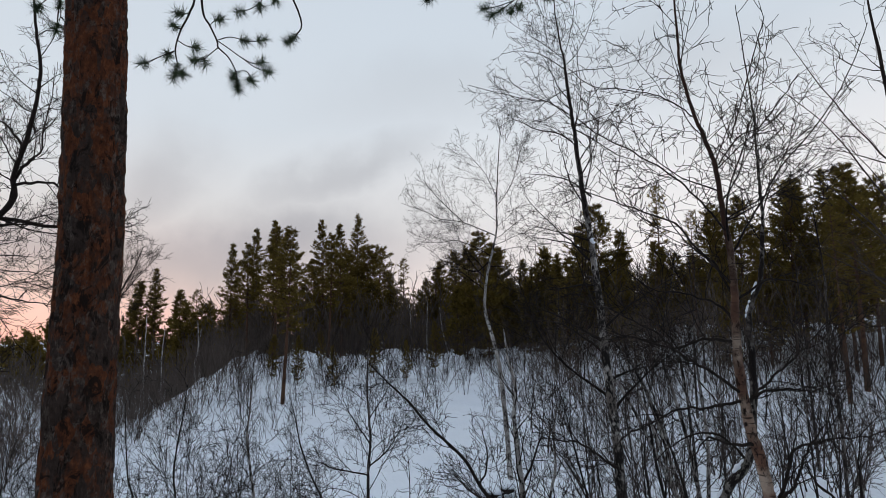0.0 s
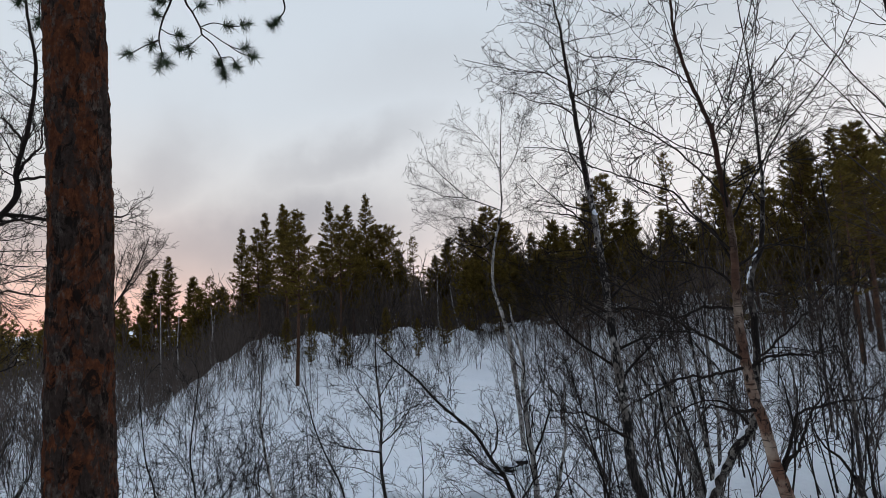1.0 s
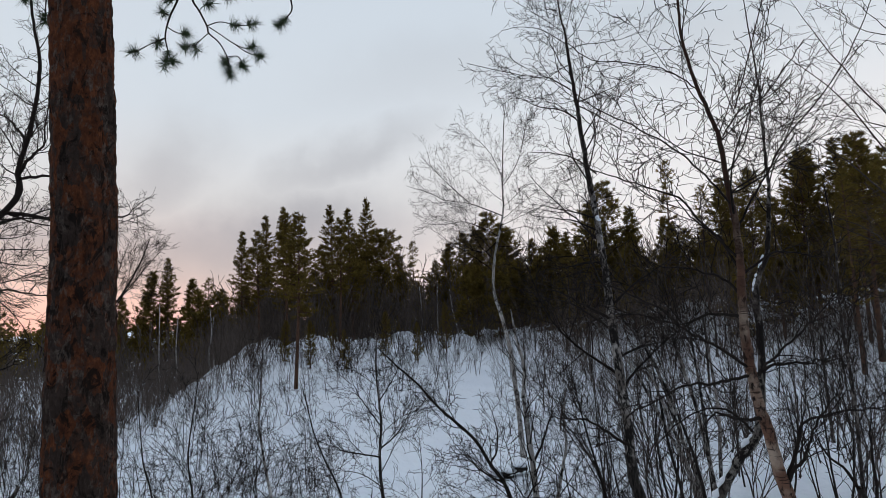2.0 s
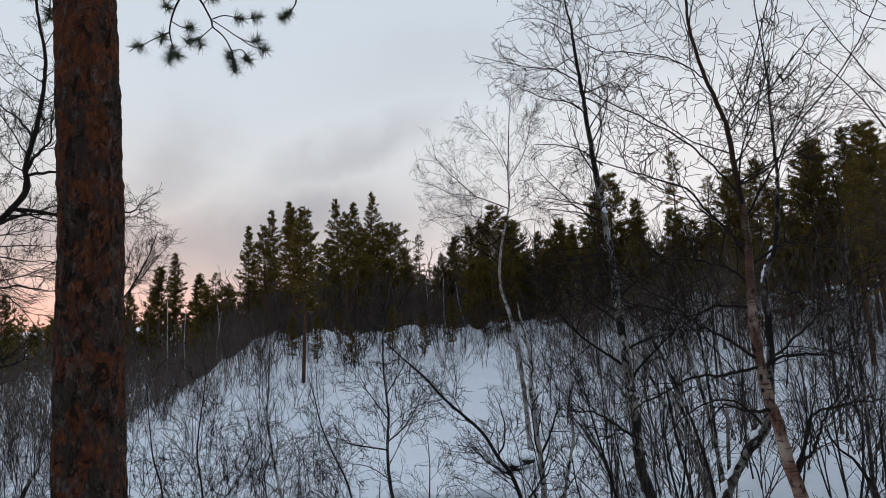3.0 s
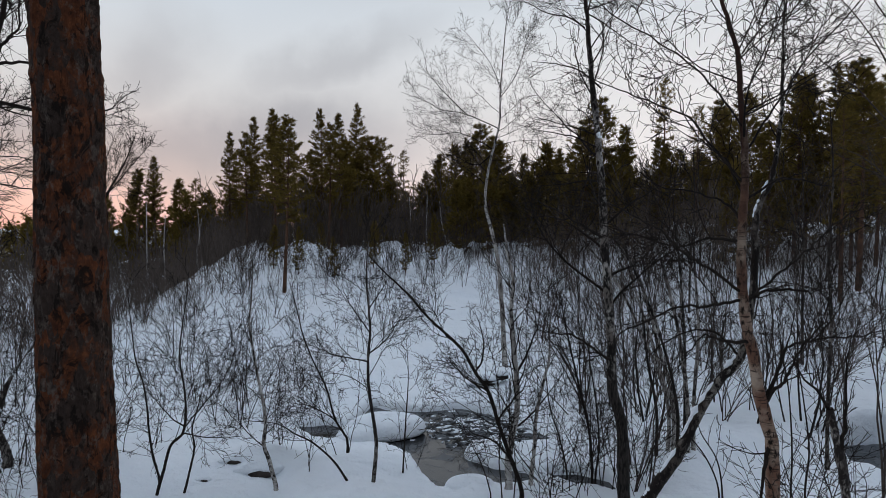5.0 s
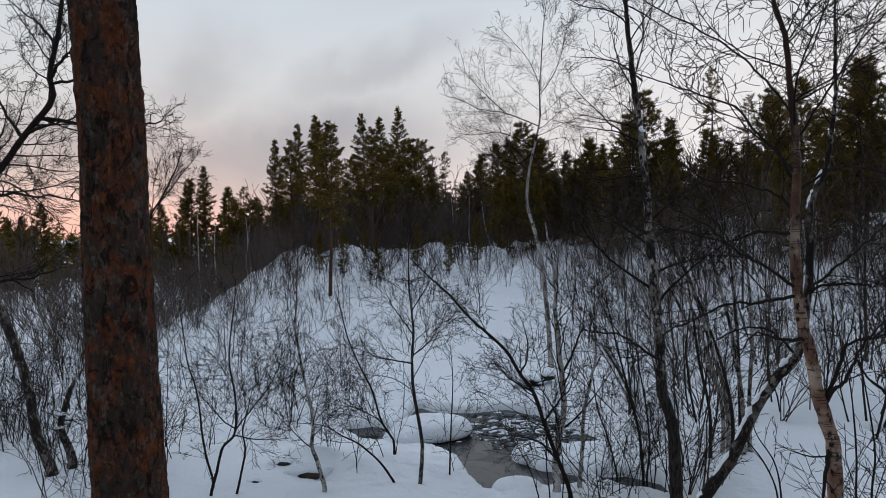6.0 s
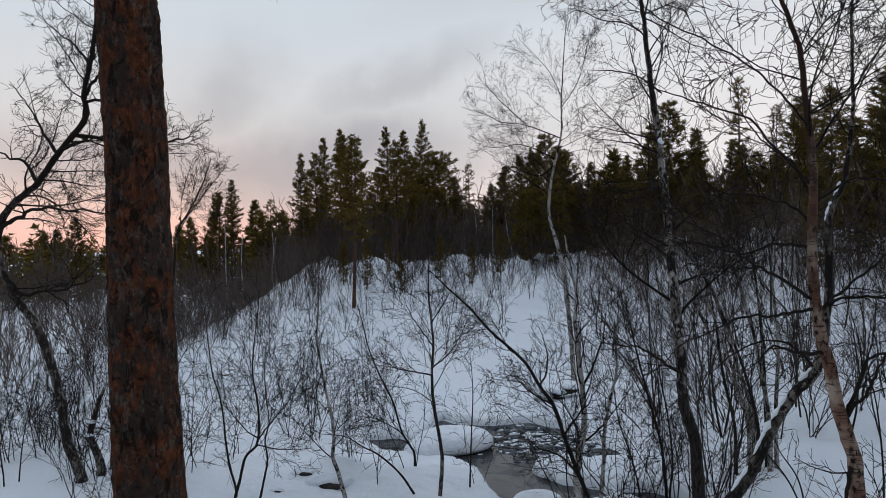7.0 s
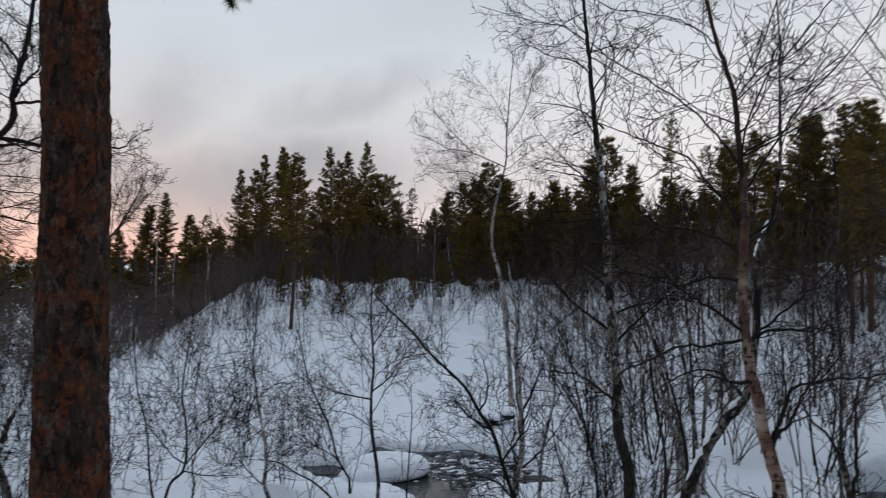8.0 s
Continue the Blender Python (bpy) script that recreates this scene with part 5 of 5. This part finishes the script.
# ---------------------------------------------------------------- pine wood
def pine_kind(label, seed, high, crown, wide, spacing=0.3, full=1.0, coarse=1.0, thin=0.0, peak=0.62):
    """A pine with a straight stem, whorls of near-level limbs that turn up at their ends, and sprays of needles on them."""
    rng = random.Random(seed)
    n = 10
    bend = rng.uniform(-0.15, 0.15)
    stem = [(bend * math.sin(2.5 * i / n), 0.1 * math.sin(2 * i / n + seed), high * i / n - 0.2 * (i == 0)) for i in range(n + 1)]
    radii = [0.011 * high * (1.06 - i / n) for i in range(n + 1)]
    limbs, sprays = [], []
    z = crown * high
    while z < high * 0.99:
        f = (z - crown * high) / (high * (1 - crown))
        shape = (0.42 + 0.58 * min(1.0, f / 0.22)) * (1 - f) ** peak + 0.05
        heavy = rng.uniform(0.8, 1.12)
        for _ in range(rng.randint(4, 7)):
            if rng.random() < 0.06 + thin:
                continue
            a = rng.uniform(0, 6.283)
            long = wide * shape * heavy * rng.uniform(0.45, 1.15)
            p, d = (bend * math.sin(2.5 * z / high), 0.0, z + rng.uniform(-0.08, 0.08)), unit((math.cos(a), math.sin(a), rng.uniform(-0.22, 0.1) + 0.45 * f))
            pts = [p]
            for s in range(3):
                d = unit((d[0] + rng.gauss(0, 0.1), d[1] + rng.gauss(0, 0.1), d[2] + 0.09))
                p = tuple(p[q] + d[q] * long / 3 for q in range(3))
                pts.append(p)
            bare = pts[::3] if coarse > 2 else (pts[0], pts[2], pts[3])
            limbs.append((bare, [0.0026 * high * (1 - 0.8 * s / (len(bare) - 1)) * (1 - 0.5 * f) for s in range(len(bare))]))
            for _ in range(int((3 + 11 * long) * full)):
                g = rng.uniform(0.16, 1.0) ** 0.75
                i = min(2, int(g * 3))
                out = rng.gauss(0, 0.24) * long * (1.15 - g)
                at = [pts[i][q] + (pts[i + 1][q] - pts[i][q]) * (g * 3 - i) for q in range(3)]
                sprays.append(((at[0] - math.sin(a) * out, at[1] + math.cos(a) * out, at[2] + rng.gauss(0.03, 0.05)), d))
        z += spacing * rng.uniform(0.7, 1.35) * (1 - 0.45 * f)
    for _ in range(5):
        sprays.append(((stem[-1][0], stem[-1][1], high - rng.uniform(0.0, 0.35)), (0, 0, 1)))
    verts, tris = [], []
    for at, d in sprays:
        for _ in range(5):
            w = unit((d[0] * 0.7 + rng.gauss(0, 0.6), d[1] * 0.7 + rng.gauss(0, 0.6), 0.35 + rng.gauss(0, 0.42)))
            s = forked(w, math.pi / 2, rng)
            size, half = coarse * rng.uniform(0.12, 0.26), coarse * rng.uniform(0.014, 0.03)
            k = len(verts)
            verts += [tuple(at[q] - s[q] * half for q in range(3)), tuple(at[q] + s[q] * half for q in range(3)), tuple(at[q] + w[q] * size for q in range(3))]
            tris.append((k, k + 1, k + 2))
    root = tagged(new("pine_tree"), label, "pine tree", "pines of the wood")
    v, q = tubes([(stem, radii)], 8)
    part("trunk", mesh_of("trunk", v, [q], FAR_BARK), root, "reddish-brown stem")
    v, q = tubes(limbs, 3)
    part("branching", mesh_of("branching", v, [q], FAR_BARK), root, "", "stuff")
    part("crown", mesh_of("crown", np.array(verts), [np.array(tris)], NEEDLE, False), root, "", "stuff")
    return root


def make_wood():
    kinds = []
    looks = ("tall full pine with a dark pointed crown", "tall narrow pine with a slim dark crown", "broad dark pine with limbs low down", "thin tall pine with a bare reddish stem",
             "young bushy pine with limbs to the snow", "round-crowned pine with a spreading top", "wide dense pine skirted to the ground", "low dense pine in the shade of the wood",
             "slim open-crowned pine that lets the sky through")
    # height, foot of the crown, half width, whorl spacing, fullness, coarseness, gaps, bluntness of the top
    for n, spec in enumerate([(12, 0.18, 2.5, 0.27, 1.0, 1.05, 0.0, 0.85), (12, 0.24, 2.05, 0.27, 1.1, 1.05, 0.0, 0.82), (10, 0.10, 2.9, 0.26, 0.85, 1.3, 0.0, 0.62), (11, 0.40, 1.8, 0.28, 1.0, 1.1, 0.0, 0.62),
                              (8, 0.08, 1.7, 0.26, 0.8, 1.25, 0.0, 0.7), (9, 0.3, 2.1, 0.3, 0.75, 1.3, 0.0, 0.42), (8, 0.04, 2.3, 0.46, 0.34, 3.0, 0.0, 0.6), (7, 0.05, 1.9, 0.46, 0.34, 2.9, 0.0, 0.65),
                              (11, 0.34, 1.25, 0.42, 0.75, 1.15, 0.15, 0.45)]):
        kinds.append([pine_kind(looks[n], 100 + n, *spec), spec[0], False])
    rng = random.Random(9)

    def put(kind, x, y, top):
        root, high, used = kinds[kind]
        z = ground_height(x, y)
        size = max(0.25, (top - z) / high)
        m = pose(x, y, z, rng.gauss(0, 1.2), rng.gauss(0, 1.2), rng.uniform(0, 360))
        made = copy_thing(root, m) if used else root
        kinds[kind][2] = True
        made.matrix_basis = m
        made.scale = (size * rng.uniform(0.92, 1.08), size * rng.uniform(0.92, 1.08), size)

    # trees whose tops stand out against the sky: kind, x, y, top
    crest_pines = [
        (0, -2.13, 54, 16.0), (1, -2.78, 40, 12.5), (0, -4.1, 41, 12.85), (3, -4.41, 27, 9.7), (1, -7.1, 40, 12.6), (1, -11.21, 54, 14.7), (1, -10.09, 41, 11.3), (8, -7.8, 55, 11.7), (3, -8.2, 37, 10.6), (3, -6.5, 36.6, 11.6), (3, -3.4, 37, 11.2), (8, -8.8, 53, 14.2),
        (5, -0.35, 52, 12.7), (2, -1.1, 50, 12.6), (4, 0.5, 51, 10.5), (8, 1.69, 54, 12.0), (2, -3.2, 51, 12.4), (2, -6.2, 52, 11.6), (8, -12.2, 51, 11.4), (4, -10.3, 50, 10.2), (4, -14.2, 52, 8.2),
        (1, -19.37, 54, 11.3), (8, -20.3, 55, 9.6), (4, -21.2, 54, 10.2), (4, -18.2, 55, 9.4), (8, -16.28, 54, 9.4), (4, -33.8, 54, 8.3), (4, -36.9, 56, 7.3), (4, -23.4, 54, 8.0), (4, -22.6, 56, 8.4),
    ]
    valley_pines = [
        (2, 7.09, 45, 12.8), (0, 6.0, 44, 11.6), (2, 8.59, 45, 11.6), (4, 5.03, 54, 11.7), (4, 9.8, 42, 10.2), (5, 5.37, 46, 11.3), (4, 4.0, 47, 10.2), (2, 7.9, 43, 11.6), (2, 6.4, 42, 11.0), (4, 3.2, 47, 9.4),
        (2, 12.56, 34, 12.4), (2, 11.2, 33, 10.9), (4, 13.8, 33, 10.7), (8, 16.2, 34, 13.6), (8, 17.3, 32, 11.6), (2, 19.4, 33, 12.2), (5, 18.3, 31, 11.2), (4, 14.9, 32, 9.8), (4, 10.0, 34, 9.4),
        (8, 16.6, 20.5, 9.4), (3, 18.1, 21.5, 10.9), (2, 19.5, 27, 12.0), (2, 18.8, 30, 11.9), (0, 20.9, 26, 12.3), (2, 17.4, 26, 9.6), (3, 19.8, 24.0, 10.4), (8, 21.4, 24.5, 10.8),
    ]
    bank_pines = [
        (7, 15.4, 26.0, 7.6), (6, 12.4, 30.5, 8.0), (7, 9.9, 32.0, 7.6), (2, 22.8, 27, 12.9), (5, 20.6, 28, 11.9), (5, 24.6, 27, 12.2), (0, 21.8, 30, 12.6),
        (4, 15.8, 33, 9.6), (2, 26.0, 29, 12.0), (4, -26.5, 58, 7.6), (4, -29.5, 57, 7.4),
    ]
    for kind, x, y, top in crest_pines + valley_pines + bank_pines:
        put(kind, x, y, top)
    # young ones on the snowy crest
    for x, y, high in ((-4.2, 30, 2.3), (-3.4, 33, 2.0), (-2.4, 29, 1.7), (-0.6, 31, 2.4), (1.0, 30, 1.9), (-5.6, 31, 2.2), (2.6, 32, 2.6)):
        put(4, x, y, ground_height(x, y) + high)
    # the mass of the wood behind and between them
    for k in range(40):
        put(rng.choice((6, 7)), -15.0 + k * 0.72 + rng.uniform(-0.5, 0.5), rng.uniform(46, 53), rng.uniform(7.4, 10.0) - (1.6 if k < 10 else 0.0))
    for k in range(28):
        put(rng.choice((6, 6, 7)), 4.4 + k * 0.8 + rng.uniform(-0.5, 0.5), rng.uniform(33, 40), rng.uniform(7.4, 9.2) + (1.1 if k > 6 else 0.0))
    for _ in range(34):
        x, y = rng.uniform(-60, -13), rng.uniform(56, 84)
        put(rng.choice((6, 7)), x, y, rng.uniform(5.4, 7.2))


make_wood()


def make_far_wood():
    """Woods towards the horizon."""
    rng = random.Random(12)
    verts, tris = [], []
    for _ in range(950):
        a = rng.uniform(-1.2, 1.0)
        far = 64 + 176 * rng.random() ** 1.7
        x, y = far * math.sin(a), far * math.cos(a)
        z, high, wide = ground_height(x, y), rng.uniform(4, 8), rng.uniform(1.0, 1.8)
        for _ in range(60):
            f = rng.random() ** 1.4
            b, r = rng.uniform(0, 6.283), wide * (1 - f) * rng.uniform(0.3, 1.0)
            at = np.array((x + r * math.cos(b), y + r * math.sin(b), z + high * (0.1 + 0.9 * f)))
            k = len(verts)
            verts += [at + np.array([rng.gauss(0, 0.26), rng.gauss(0, 0.26), rng.gauss(0, 0.2)]) for _ in range(3)]
            tris.append((k, k + 1, k + 2))
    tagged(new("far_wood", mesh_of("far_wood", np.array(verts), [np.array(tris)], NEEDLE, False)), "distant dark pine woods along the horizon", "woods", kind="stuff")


make_far_wood()


# ---------------------------------------------------------------- small things on the snow
def make_fallen_log(x, y, turn, seed):
    """A slab of rotten wood tipped up out of the snow, with torn roots and a cap of snow."""
    rng = random.Random(seed)
    root = tagged(new("fallen_log"), "dark rotten log under a cap of snow", "log")
    root.matrix_basis = pose(x, y, ground_height(x, y) - 0.07, 0, 0, turn)
    line = smooth_line([(-0.62, -0.05, -0.12), (-0.3, -0.02, 0.06), (0.0, 0, 0.17), (0.3, -0.03, 0.27), (0.52, 0, 0.30)], 6)
    v, q = tubes([(line, (1 + 0.16 * np.array([rng.gauss(0, 1) for _ in line])) * np.linspace(0.04, 0.09, len(line)))], 10)
    part("wood", mesh_of("wood", v, [q], STONE), root, "dark wet wood")
    lump("bark_slab", (0.1, 0.02, 0.02), (0.5, 0.16, 0.07), STONE, seed + 1, root)
    for k, (cx, cz, sx, sz) in enumerate(((-0.34, 0.10, 0.28, 0.09), (0.04, 0.22, 0.30, 0.09), (0.38, 0.33, 0.24, 0.08))):
        lump("snow", (cx, 0.07, cz + 0.04), (sx, 0.22, sz), SNOW, seed + 5 + k, root)
    for _ in range(26):
        a = line[rng.randint(2, len(line) - 3)]
        store = {}
        grow(store, tuple(a), unit((rng.gauss(0, 0.9), rng.gauss(-0.3, 0.5), rng.uniform(-0.3, 0.5))), rng.uniform(0.3, 0.8), 0.013, 0, dict(BIRCH, last=0), rng)
        v, q = tubes(store[0], 4)
        part("root", mesh_of("root", v, [q], TWIG), root)


make_fallen_log(2.78, 16.3, 4, 5)
